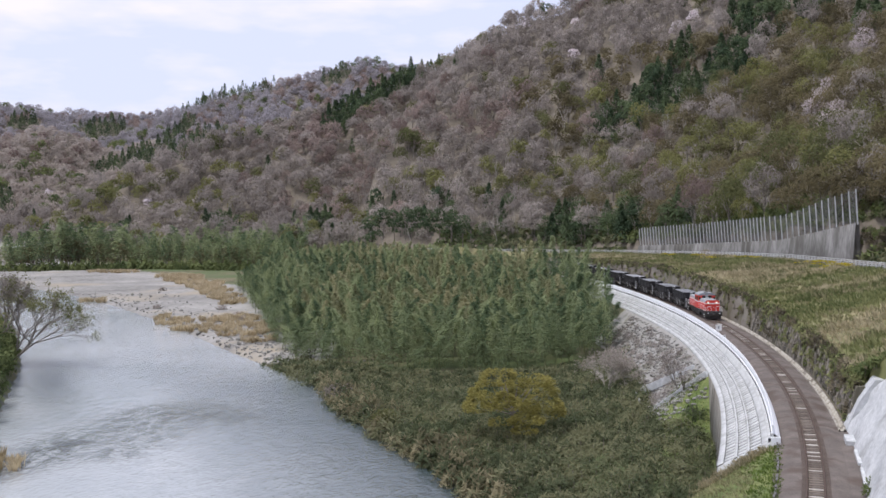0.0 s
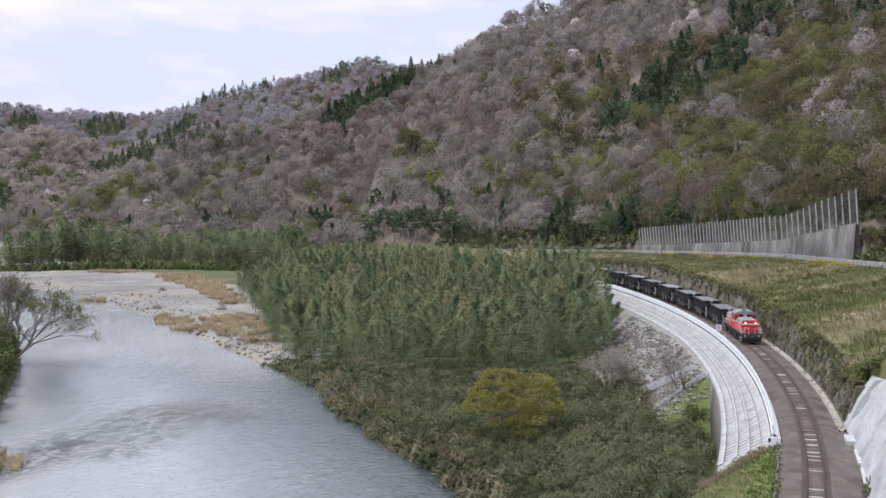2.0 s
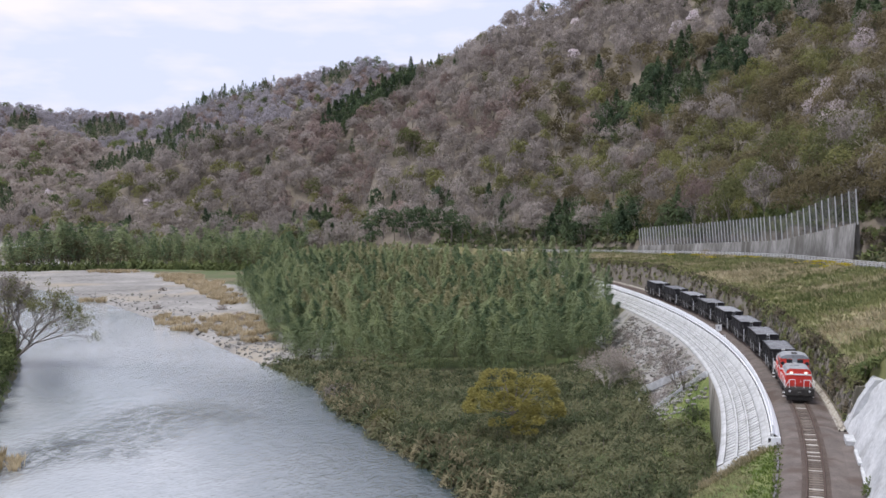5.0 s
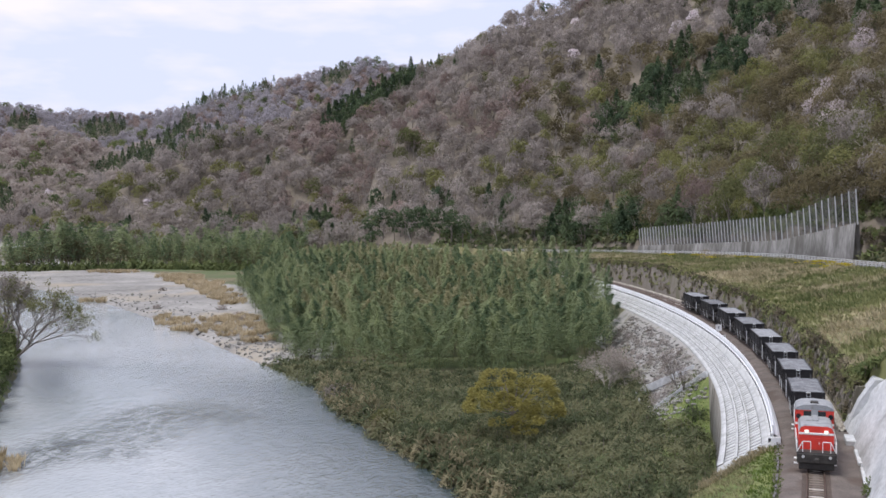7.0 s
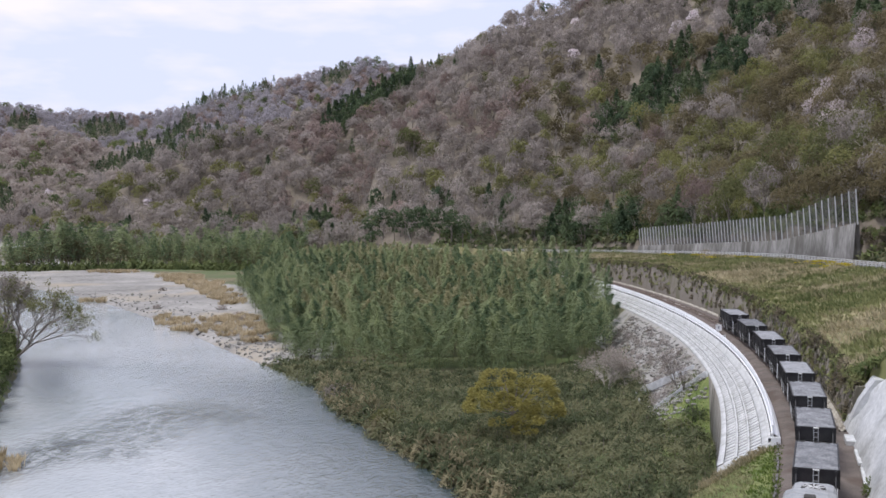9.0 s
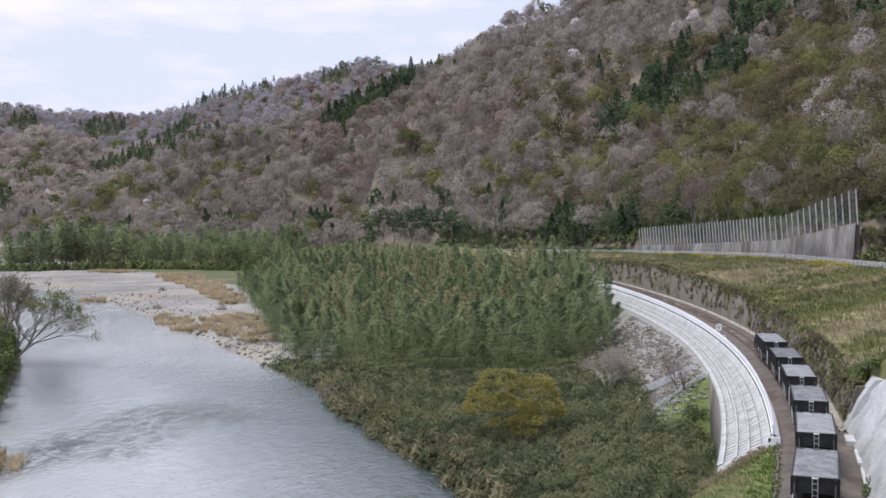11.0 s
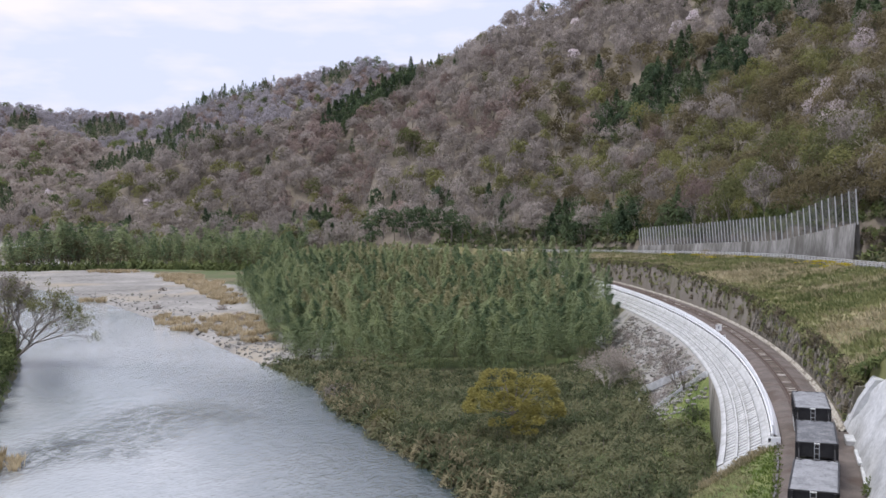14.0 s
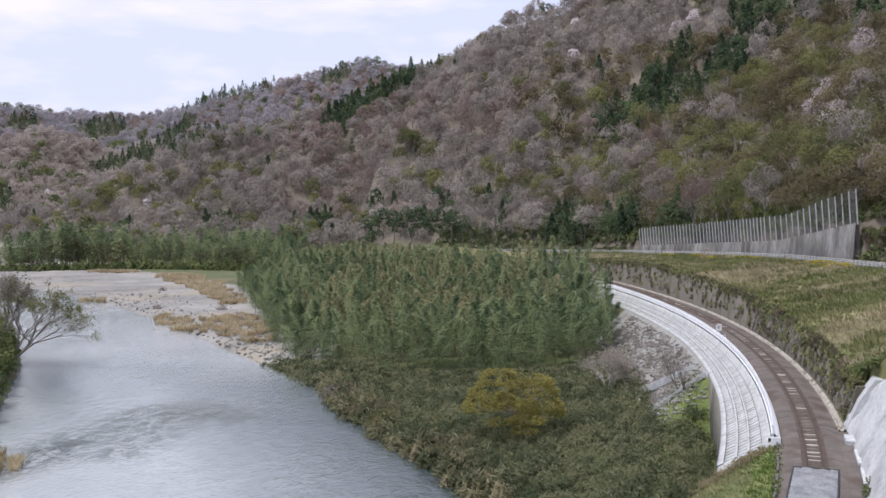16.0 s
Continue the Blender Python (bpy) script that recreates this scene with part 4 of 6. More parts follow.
def build_loco():
    """A centre-cab shunting diesel; it faces its own -y."""
    o = tagged(new("diesel_locomotive"), "red diesel locomotive with grey roof and white handrails", "locomotive")
    # underframe and skirts
    part("underframe", made((-1.36, 1.36, -6.45, 6.45, 0.95, 1.28), (-1.05, 1.05, -5.6, 5.6, 0.5, 0.97), bevel=0.03), M_UNDER, o)
    part("running_board", made((-1.42, 1.42, -6.5, 6.5, 1.28, 1.36), bevel=0.01), M_UNDER, o)
    # hoods: flat sides, rounded shoulders
    def hood(y0, y1, w, h):
        out = [(-w, 1.36), (w, 1.36), (w, h - 0.42), (w - 0.16, h - 0.10), (w - 0.46, h), (-w + 0.46, h), (-w + 0.16, h - 0.10), (-w, h - 0.42)]
        return prism(bmesh.new(), out, y0, y1)
    def hood_top(y0, y1, w, h):
        out = [(w + 0.012, h - 0.36), (w - 0.15, h - 0.085), (w - 0.45, h + 0.014), (-w + 0.45, h + 0.014), (-w + 0.15, h - 0.085), (-w - 0.012, h - 0.36), (-w + 0.1, h - 0.4), (w - 0.1, h - 0.4)]
        return prism(bmesh.new(), out, y0, y1)
    front = part("front_hood", hood(-5.55, -1.65, 1.24, 3.02), M_RED, o)
    part("hood_top", hood_top(-5.50, -1.65, 1.24, 3.02), M_GREY, front, "grey painted hood top")
    rear = part("rear_hood", hood(1.05, 5.75, 1.24, 3.02), M_RED, o)
    part("hood_top", hood_top(1.05, 5.80, 1.24, 3.02), M_GREY, rear, "grey painted hood top")
    bm = bmesh.new()
    cyl(bm, (0, 4.4, 3.0), (0, 4.4, 3.14), 0.72, 0.66, 24)
    part("radiator_fan", bm, M_UNDER, rear, "round radiator fan housing")
    bm = bmesh.new()
    for k in range(8):
        a = k * math.pi / 4
        cyl(bm, (0.08 * math.cos(a), 4.4 + 0.08 * math.sin(a), 3.155), (0.6 * math.cos(a), 4.4 + 0.6 * math.sin(a), 3.155), 0.035, n=4)
    part("fan_guard", bm, M_STEEL, rear)
    part("exhaust", made((-0.22, 0.22, 1.6, 2.3, 2.98, 3.35), bevel=0.05), M_UNDER, rear)
    # the grey centre band on top of the front hood, up to the cab
    part("hood_duct", made((-0.22, 0.22, -3.6, -1.6, 3.0, 3.12), bevel=0.03), M_GREY, front)
    # cab
    cw = 1.43
    out = [(-cw, 1.36), (cw, 1.36), (cw, 3.40), (cw - 0.06, 3.5), (-cw + 0.06, 3.5), (-cw, 3.40)]
    cab = part("cab", prism(bmesh.new(), out, -1.65, 1.05), M_RED, o)
    roof = [(-cw - 0.02, 3.46), (cw + 0.02, 3.46), (cw - 0.10, 3.66), (cw - 0.55, 3.84), (0, 3.90), (-cw + 0.55, 3.84), (-cw + 0.10, 3.66)]
    part("cab_roof", prism(bmesh.new(), roof, -1.69, 1.09), M_GREY, cab, "curved grey cab roof")
    part("horn_box", made((-0.30, 0.30, -1.2, -0.5, 3.84, 4.0), bevel=0.05), M_UNDER, cab)
    for y, s in ((-1.66, -1), (1.06, 1)):
        for x0, x1 in ((-0.78, -0.28), (0.28, 0.78)):
            bm = made((x0, x1, y - 0.012, y + 0.012, 2.96, 3.34), bevel=0.01)
            w = part("cab_window", bm, M_WINDOW, cab, "dark cab window")
            part("window_frame", made((x0 - 0.05, x1 + 0.05, y - 0.02, y + 0.02, 2.91, 2.96), (x0 - 0.05, x1 + 0.05, y - 0.02, y + 0.02, 3.34, 3.39), (x0 - 0.05, x0, y - 0.02, y + 0.02, 2.96, 3.34), (x1, x1 + 0.05, y - 0.02, y + 0.02, 2.96, 3.34)), M_UNDER, w)
    for s in (-1, 1):
        part("mirror", cyl(bmesh.new(), (s * 1.2, -1.74, 3.0), (s * 1.2, -1.66, 3.0), 0.19, n=12), M_WINDOW, cab, "dark round side window")
    part("cab_front_panel", made((-0.24, 0.24, -1.71, -1.66, 3.03, 3.46)), M_GREY, cab)
    for s in (-1, 1):
        for y0 in (-1.35, -0.05):
            part("cab_window", made((s * cw - 0.012, s * cw + 0.012, y0, y0 + 0.85, 2.55, 3.2)), M_WINDOW, cab, "dark cab window")
    # white band round the body
    for y0, y1, w in ((-5.56, -1.65, 1.24), (1.05, 5.76, 1.24)):
        part("stripe", made((-w - 0.006, w + 0.006, y0, y1, 2.42, 2.58)), M_WHITEPAINT, o, "white stripe")
    part("stripe", made((-cw - 0.006, cw + 0.006, -1.656, 1.056, 2.36, 2.52)), M_WHITEPAINT, o, "white stripe")
    # headlight boxes
    for s in (-1, 1):
        for y, d, mat in ((-5.58, -1, M_LAMP), (5.78, 1, M_WINDOW)):
            h = part("headlight", made((s * 0.70 - 0.19, s * 0.70 + 0.19, min(y, y - d * 0.5), max(y, y - d * 0.5), 2.52, 2.78), bevel=0.05), M_WHITEPAINT, o, "white headlight housing")
            part("lens", cyl(bmesh.new(), (s * 0.70, y, 2.65), (s * 0.70, y + d * 0.05, 2.65), 0.12, n=16), mat, h, "lit headlight lens" if d < 0 else "")
    part("lamp_band", made((-0.98, 0.98, -5.60, -5.54, 2.46, 2.56), bevel=0.01), M_WHITEPAINT, front, "white band under the headlights")
    # grille lines on the front, side doors
    part("front_door", made((-0.30, 0.30, -5.575, -5.54, 1.45, 2.2), bevel=0.012), M_RED, front)
    part("door_handle", made((0.18, 0.22, -5.60, -5.57, 1.75, 1.95)), M_WHITEPAINT, front)
    for s in (-1, 1):
        for k in range(2):
            part("hood_door", made((s * 1.24 - 0.015, s * 1.24 + 0.015, -5.2 + k * 1.4, -4.0 + k * 1.4, 1.5, 2.08), bevel=0.01), M_RED, front)
        for k in range(4):
            part("hood_door", made((s * 1.24 - 0.015, s * 1.24 + 0.015, 1.15 + k * 1.12, 2.15 + k * 1.12, 1.5, 2.08), bevel=0.01), M_RED, rear)
    # end beams, steps, couplers, handrails
    for d in (-1, 1):
        y = d * 6.5
        beam = part("buffer_beam", made((-1.40, 1.40, min(y, y + d * 0.14), max(y, y + d * 0.14), 0.62, 1.30), bevel=0.05), M_UNDER, o, "dark buffer beam")
        part("coupler", made((-0.16, 0.16, min(y, y + d * 0.55), max(y, y + d * 0.55), 0.74, 1.02), bevel=0.04), M_UNDER, beam)
        part("snow_plough", made((-1.25, 1.25, min(y, y + d * 0.2) - d * 0.2, max(y, y + d * 0.2) - d * 0.2, 0.16, 0.6), bevel=0.04), M_UNDER, beam)
        for s in (-1, 1):
            part("end_lamp", cyl(bmesh.new(), (s * 0.95, y + d * 0.13, 1.08), (s * 0.95, y + d * 0.18, 1.08), 0.11, n=14), M_STEEL, beam)
            for z in (0.45, 0.80):
                part("step", made((s * 1.38 - 0.2, s * 1.38 + 0.06, y - d * 0.5 - 0.18, y - d * 0.5 + 0.18, z, z + 0.05)), M_WHITEPAINT, o)
            a, b, top = s * 0.42, s * 0.98, 2.12
            e = y - d * 0.04
            for run in (((a, e, 1.34), (a, e, top), (b, e, top), (b, e, 1.34)), ((b, e, top), (s * 1.38, e - d * 0.05, 1.36)), ((s * 1.38, e, 1.34), (s * 1.38, e, 2.0), (s * 1.38, e - d * 0.9, 2.0), (s * 1.38, e - d * 0.9, 1.34))):
                bm = bmesh.new()
                for p, q in zip(run, run[1:]):
                    cyl(bm, p, q, 0.032, n=6)
                part("handrail", bm, M_WHITEPAINT, o, "white handrail")
    for s in (-1, 1):
        for y0, y1 in ((-5.4, -1.8), (1.2, 5.5)):
            bm = bmesh.new()
            cyl(bm, (s * 1.40, y0, 2.15), (s * 1.40, y1, 2.15), 0.03, n=6)
            k = y0
            while k <= y1 + 0.01:
                cyl(bm, (s * 1.40, k, 1.34), (s * 1.40, k, 2.15), 0.028, n=6)
                k += (y1 - y0) / 3
            part("handrail", bm, M_WHITEPAINT, o, "white handrail")
    for y0, y1 in ((-5.3, -2.6), (1.2, 5.6)):
        part("bogie", made((-1.12, -0.95, y0, y1, 0.45, 0.72), (0.95, 1.12, y0, y1, 0.45, 0.72), (-0.95, 0.95, (y0 + y1) / 2 - 0.2, (y0 + y1) / 2 + 0.2, 0.45, 0.7), bevel=0.03), M_UNDER, o)
    part("fuel_tank", made((-1.3, 1.3, -1.9, 0.5, 0.35, 0.95), bevel=0.1), M_UNDER, o)
    slimmed(o, 0.945)
    wheels = [wheelset(o, y) for y in (-4.9, -3.0, 1.7, 3.4, 5.1)]
    return o, wheels


def build_wagon():
    """A ballast hopper wagon with end platforms, heaped to the brim."""
    o = tagged(new("hopper_wagon"), "black hopper wagon filled level with grey crushed stone", "freight wagon", "hopper wagons of the train")
    part("underframe", made((-0.16, 0.16, -6.0, 6.0, 0.82, 1.08), (-1.2, -1.05, -5.9, 5.9, 0.85, 1.10), (1.05, 1.2, -5.9, 5.9, 0.85, 1.10), (-1.2, 1.2, -5.95, -5.75, 0.80, 1.12), (-1.2, 1.2, 5.75, 5.95, 0.80, 1.12), bevel=0.02), M_UNDER, o)
    part("end_platform", made((-1.22, 1.22, -5.9, -3.9, 1.10, 1.16)), M_UNDER, o)
    part("end_platform", made((-1.22, 1.22, 3.9, 5.9, 1.10, 1.16)), M_UNDER, o)
    # hopper body: upright upper sides, sloping ends below
    L, W = 3.80, 1.35
    bm = bmesh.new()
    out = [(-W, 2.9), (W, 2.9), (W, 1.75), (0.75, 0.75), (-0.75, 0.75), (-W, 1.75)]
    rings = []
    for y, low in ((-L, 1.95), (-1.9, 0.8), (1.9, 0.8), (L, 1.95)):
        rings.append([bm.verts.new((x, y, max(z, low if abs(x) < 1 else max(z, low - 0.1)))) for x, z in out])
    for a, b in zip(rings, rings[1:]):
        for i in range(1, 6):
            bm.faces.new((a[i], b[i], b[(i + 1) % 6], a[(i + 1) % 6]))
    bm.faces.new(rings[0]), bm.faces.new(rings[-1][::-1])
    bmesh.ops.recalc_face_normals(bm, faces=bm.faces)
    body = part("hopper", bm, M_BLACK, o)
    part("rim", made((-W - 0.07, -W + 0.03, -L - 0.07, L + 0.07, 2.80, 2.93), (W - 0.03, W + 0.07, -L - 0.07, L + 0.07, 2.80, 2.93), (-W + 0.03, W - 0.03, -L - 0.07, -L + 0.03, 2.80, 2.93), (-W + 0.03, W - 0.03, L - 0.03, L + 0.07, 2.80, 2.93), bevel=0.012), M_BLACK, body)
    for s in (-1, 1):
        for y in np.linspace(-L + 0.3, L - 0.3, 7):
            part("stiffener", made((min(s * W, s * (W + 0.09)), max(s * W, s * (W + 0.09)), y - 0.05, y + 0.05, 1.7, 2.8)), M_BLACK, body)
    # stone load
    vs, fs, n = [], [], (15, 41)
    rnd = random.Random(2)
    for i in range(n[1]):
        for j in range(n[0]):
            a, b = j / (n[0] - 1) * 2 - 1, i / (n[1] - 1) * 2 - 1
            edge = (1 - a * a) * (1 - b ** 6)
            vs.append((a * (W - 0.04), b * (L - 0.04), 2.88 + 0.07 * edge + rnd.uniform(-0.035, 0.05)))
    fs = [(i * n[0] + j, i * n[0] + j + 1, (i + 1) * n[0] + j + 1, (i + 1) * n[0] + j) for i in range(n[1] - 1) for j in range(n[0] - 1)]
    load = obj("stone_load", vs, fs, M_LOAD, o)
    tagged(load, "level load of grey crushed stone")
    # chutes, end posts, ladders, brake wheels
    for s in (-1, 1):
        for y in (-1.0, 1.0):
            part("chute", made((s * 0.95 - 0.3, s * 0.95 + 0.3, y - 0.55, y + 0.55, 0.35, 0.8), bevel=0.04), M_UNDER, o)
            part("chute_lever", cyl(bmesh.new(), (s * 1.3, y, 0.5), (s * 1.38, y + 0.2, 1.6), 0.03, n=6), M_STEEL, o)
    for d in (-1, 1):
        for s in (-1, 1):
            part("end_post", made((s * 1.18 - 0.07, s * 1.18 + 0.07, d * 3.95 - 0.06 + d * 0.0, d * 3.95 + 0.06, 1.12, 2.86)), M_BLACK, o)
            part("brace", cyl(bmesh.new(), (s * 1.18, d * 5.6, 1.15), (s * 1.18, d * 3.9, 2.6), 0.05, n=6), M_BLACK, o)
            bm = bmesh.new()
            cyl(bm, (s * 1.26, d * 5.5, 0.5), (s * 1.26, d * 5.5, 2.1), 0.03, n=6)
            cyl(bm, (s * 1.26, d * 5.1, 0.5), (s * 1.26, d * 5.1, 2.1), 0.03, n=6)
            for z in (0.7, 1.0, 1.5, 2.05):
                cyl(bm, (s * 1.26, d * 5.1, z), (s * 1.26, d * 5.5, z), 0.022, n=6)
            part("hand_ladder", bm, M_STEEL if d < 0 else M_BLACK, o)
            part("brake_cylinder", cyl(bmesh.new(), (s * 0.55 , d * 4.2, 1.45), (s * 0.55, d * 5.0, 1.45), 0.27, n=14), M_UNDER, o)
        bm = bmesh.new()
        for x in (-0.16, 0.16):
            cyl(bm, (x, d * 4.0, 1.15), (x, d * 3.95, 2.85), 0.035, n=6)
        for z in (1.5, 1.85, 2.2, 2.55):
            cyl(bm, (-0.16, d * 3.97, z), (0.16, d * 3.97, z), 0.025, n=6)
        part("end_ladder", bm, M_GREY, o, "grey end ladder")
        part("ladder_cap", made((-0.2, 0.2, d * 3.9 - 0.06, d * 3.9 + 0.06, 2.83, 2.90)), M_WHITEPAINT, o, "pale plate on the rim")
        part("coupler", made((-0.13, 0.13, min(d * 5.9, d * 6.36), max(d * 5.9, d * 6.36), 0.76, 1.0), bevel=0.03), M_UNDER, o)
        part("bogie", made((-1.05, -0.9, d * 4.2 - 1.2, d * 4.2 + 1.2, 0.38, 0.62), (0.9, 1.05, d * 4.2 - 1.2, d * 4.2 + 1.2, 0.38, 0.62), (-0.9, 0.9, d * 4.2 - 0.2, d * 4.2 + 0.2, 0.4, 0.82), bevel=0.03), M_UNDER, o)
    slimmed(o, 0.95)
    wheels = [wheelset(o, y) for y in (-5.0, -3.4, 3.4, 5.0)]
    return o, wheels


SPEED, LOCO_AT, FIRST_AT, PITCH = 13.85, 234.2, 247.8, 12.78


def rail_pose(s, half):
    """The pose of a vehicle whose bogies stand half metres before and behind s."""
    a, b = on_rail(s - half), on_rail(s + half)
    d = b - a
    return Matrix.Translation((a + b) / 2) @ pose(0, 0, 0, math.degrees(math.atan2(d.z, math.hypot(d.x, d.y))), 0, math.degrees(math.atan2(-d.x, d.y)))


# ---- plants ----
R = np.random.RandomState(7)


def turned(n, r):
    """n random unit vectors."""
    v = r.normal(size=(n, 3))
    return v / np.linalg.norm(v, axis=1, keepdims=True)


def leaves(p, a, length, width, r, face=None):
    """Small four-cornered blades at p along a; with face they lie flat to that direction."""
    if face is None:
        b = np.cross(a, turned(len(p), r))
    else:
        f = face + 0.42 * turned(len(p), r)
        f /= np.linalg.norm(f, axis=1, keepdims=True) + 1e-9
        a = a - 0.8 * np.sum(a * f, 1, keepdims=True) * f
        a = a / (np.linalg.norm(a, axis=1, keepdims=True) + 1e-9)
        b = np.cross(a, f)
    b /= np.linalg.norm(b, axis=1, keepdims=True) + 1e-9
    la, wb = a * np.reshape(length, (-1, 1)) * 0.5, b * np.reshape(width, (-1, 1)) * 0.5
    return np.stack([p - la, p + wb * 1.0, p + la, p - wb * 1.0], 1).reshape(-1, 3)


def stick(p0, p1, r0, r1, n=4):
    p0, p1 = np.array(p0, float), np.array(p1, float)
    d = p1 - p0
    d /= np.linalg.norm(d)
    e = np.cross(d, [0.31, 0.9, 0.13])
    e /= np.linalg.norm(e)
    f = np.cross(d, e)
    a = np.arange(n) * 2 * math.pi / n
    ring = np.cos(a)[:, None] * e + np.sin(a)[:, None] * f
    v = np.concatenate([p0 + ring * r0, p1 + ring * r1])
    q = np.array([(i, (i + 1) % n, n + (i + 1) % n, n + i) for i in range(n)])
    return v, q


def sticks(list_):
    vs, fs, k = [], [], 0
    for s in list_:
        v, f = stick(*s)
        vs.append(v), fs.append(f + k)
        k += len(v)
    return np.concatenate(vs), np.concatenate(fs)


def broad_tree(seed, count, length, width, upward, height=9.0, radius=4.2, layers=False, low=0.5, limbs=13):
    """Blades on the outside of a rounded crown of lumps, and the wood that carries it."""
    r = np.random.RandomState(seed)
    lumps = []
    wood = [((0, 0, -0.8), (0.1, 0, height * 0.42), 0.22, 0.15)]
    for k in range(limbs):
        a, q = r.uniform(0, 2 * math.pi), math.sqrt(r.uniform(0.02, 1))
        z = height * (low + (0.86 - low) * math.sqrt(max(0, 1 - q * q)) + r.uniform(-0.07, 0.07))
        c = np.array([q * radius * 0.70 * math.cos(a), q * radius * 0.70 * math.sin(a), z])
        lumps.append((c, radius * r.uniform(0.24, 0.40) * (0.85 if limbs > 20 else 1)))
        if k % (2 if limbs < 20 else 4) == 0:
            wood.append(((0.05, 0, height * r.uniform(0.2, 0.42)), tuple(c), 0.11, 0.03, 3))
    lc, lr = np.array([l[0] for l in lumps]), np.array([l[1] for l in lumps])
    many = count * 3
    pick = r.choice(limbs, many, p=lr ** 2 / (lr ** 2).sum())
    dirs = turned(many, r)
    dirs[:, 2] = np.abs(dirs[:, 2]) * 1.1 - 0.3
    dirs /= np.linalg.norm(dirs, axis=1, keepdims=True)
    p = lc[pick] + dirs * (lr[pick] * r.uniform(0.78, 1.14, many))[:, None] * np.array([1, 1, 0.45 if layers else 0.9])
    mask = (np.linalg.norm(p[:, None] - lc[None], axis=2) < 0.72 * lr[None]).any(1)
    take = np.flatnonzero(~mask)[:count]
    p, dirs, count = p[take], dirs[take], len(take)
    out = dirs + 0.5 * (p - np.array([0, 0, height * low])) / radius
    ax = dirs * (1 - upward) + np.array([0, 0, 1.0]) * upward + 0.7 * turned(count, r)
    if layers:
        ax[:, 2] *= 0.25
    ax /= np.linalg.norm(ax, axis=1, keepdims=True)
    return leaves(p, ax, length * r.uniform(0.6, 1.4, count), width * r.uniform(0.6, 1.4, count), r, None if layers else out), sticks(wood)


def conifer(seed, count, height=13.0, radius=2.4):
    r = np.random.RandomState(seed)
    t = r.uniform(0, 1, count) ** 0.75
    a = r.uniform(0, 2 * math.pi, count)
    tier = 0.78 + 0.28 * np.mod(-t * 9 + 0.3 * np.sin(a * 2), 1.0)
    q = radius * (1.04 - t) * tier * (0.9 + 0.15 * np.sin(a * 5 + t * 23)) * r.uniform(0.7, 1.05, count)
    p = np.stack([q * np.cos(a), q * np.sin(a), 1.0 + t * (height - 1.0)], 1)
    ax = np.stack([np.cos(a), np.sin(a), np.full(count, -0.55) + 1.3 * t], 1) + 0.4 * turned(count, r)
    ax /= np.linalg.norm(ax, axis=1, keepdims=True)
    out = np.stack([np.cos(a), np.sin(a), np.full(count, 0.75)], 1)
    return leaves(p, ax, 1.2 * r.uniform(0.6, 1.3, count), 0.6 * r.uniform(0.6, 1.3, count), r, out), sticks([((0, 0, -0.8), (0, 0, height * 0.9), 0.2, 0.03)])


def plume(seed, count, height=11.0, length=0.85, width=0.22):
    """A bamboo: a nodding culm with tiers of sprays that narrow to a feathery tip."""
    r = np.random.RandomState(seed)
    lean, az = r.uniform(0.8, 2.6), r.uniform(0, 6.28)
    bend = lambda t: np.stack([lean * t ** 2.6 * math.cos(az), lean * t ** 2.6 * math.sin(az), height * (t - 0.07 * t ** 5)], -1)
    tiers = 17
    step = np.floor(r.uniform(0, 1, count) ** 0.85 * tiers)
    t = 0.22 + 0.78 * (step + 0.35 * r.uniform(-1, 1, count)) / (tiers - 1)
    t = np.clip(t, 0.2, 1.02)
    spray = r.randint(0, 5, count)
    a = step * 2.4 + spray * 1.257 + 0.33 * r.normal(size=count)
    reach = r.uniform(0.05, 1.0, count) ** 0.7
    wide = (0.18 + 1.75 * np.clip((1.03 - t) / 0.8, 0, 1) ** 0.8 * np.clip((t - 0.1) / 0.25, 0.3, 1)) * reach
    p = bend(t) + np.stack([wide * np.cos(a), wide * np.sin(a), 0.5 * wide - 0.30 * wide ** 2 + r.uniform(-0.12, 0.12, count)], 1)
    ax = np.stack([np.cos(a), np.sin(a), 0.6 - 0.7 * reach], 1) + 0.4 * turned(count, r)
    ax /= np.linalg.norm(ax, axis=1, keepdims=True)
    out = np.stack([0.6 * np.cos(a), 0.6 * np.sin(a), 0.55 + 0.3 * reach], 1)
    k = np.linspace(0, 1, 6)
    b = bend(k)
    b[0, 2] = -0.6
    culm = sticks([(tuple(b[i]), tuple(b[i + 1]), 0.07 * (1 - 0.8 * k[i]), 0.07 * (1 - 0.8 * k[i + 1]), 4) for i in range(5)])
    return leaves(p, ax, length * r.uniform(0.6, 1.3, count), width * r.uniform(0.6, 1.3, count), r, out), culm


def bush(seed, count, height=1.7, radius=1.5, length=0.62, width=0.15):
    r = np.random.RandomState(seed)
    d = turned(count, r)
    d[:, 2] = np.abs(d[:, 2])
    lump = 0.8 + 0.3 * np.sin(4 * d[:, 0] + seed) * np.cos(5 * d[:, 1])
    p = d * np.array([radius, radius, height]) * (lump * r.uniform(0.55, 1.0, count) ** 0.4)[:, None]
    ax = d + np.array([0, 0, 0.35]) + 0.8 * turned(count, r)
    ax /= np.linalg.norm(ax, axis=1, keepdims=True)
    return leaves(p, ax, length * r.uniform(0.6, 1.4, count), width * r.uniform(0.6, 1.4, count), r, d + np.array([0, 0, 0.3])), sticks([((0, 0, -0.4), (0, 0, height * 0.6), 0.05, 0.03)])


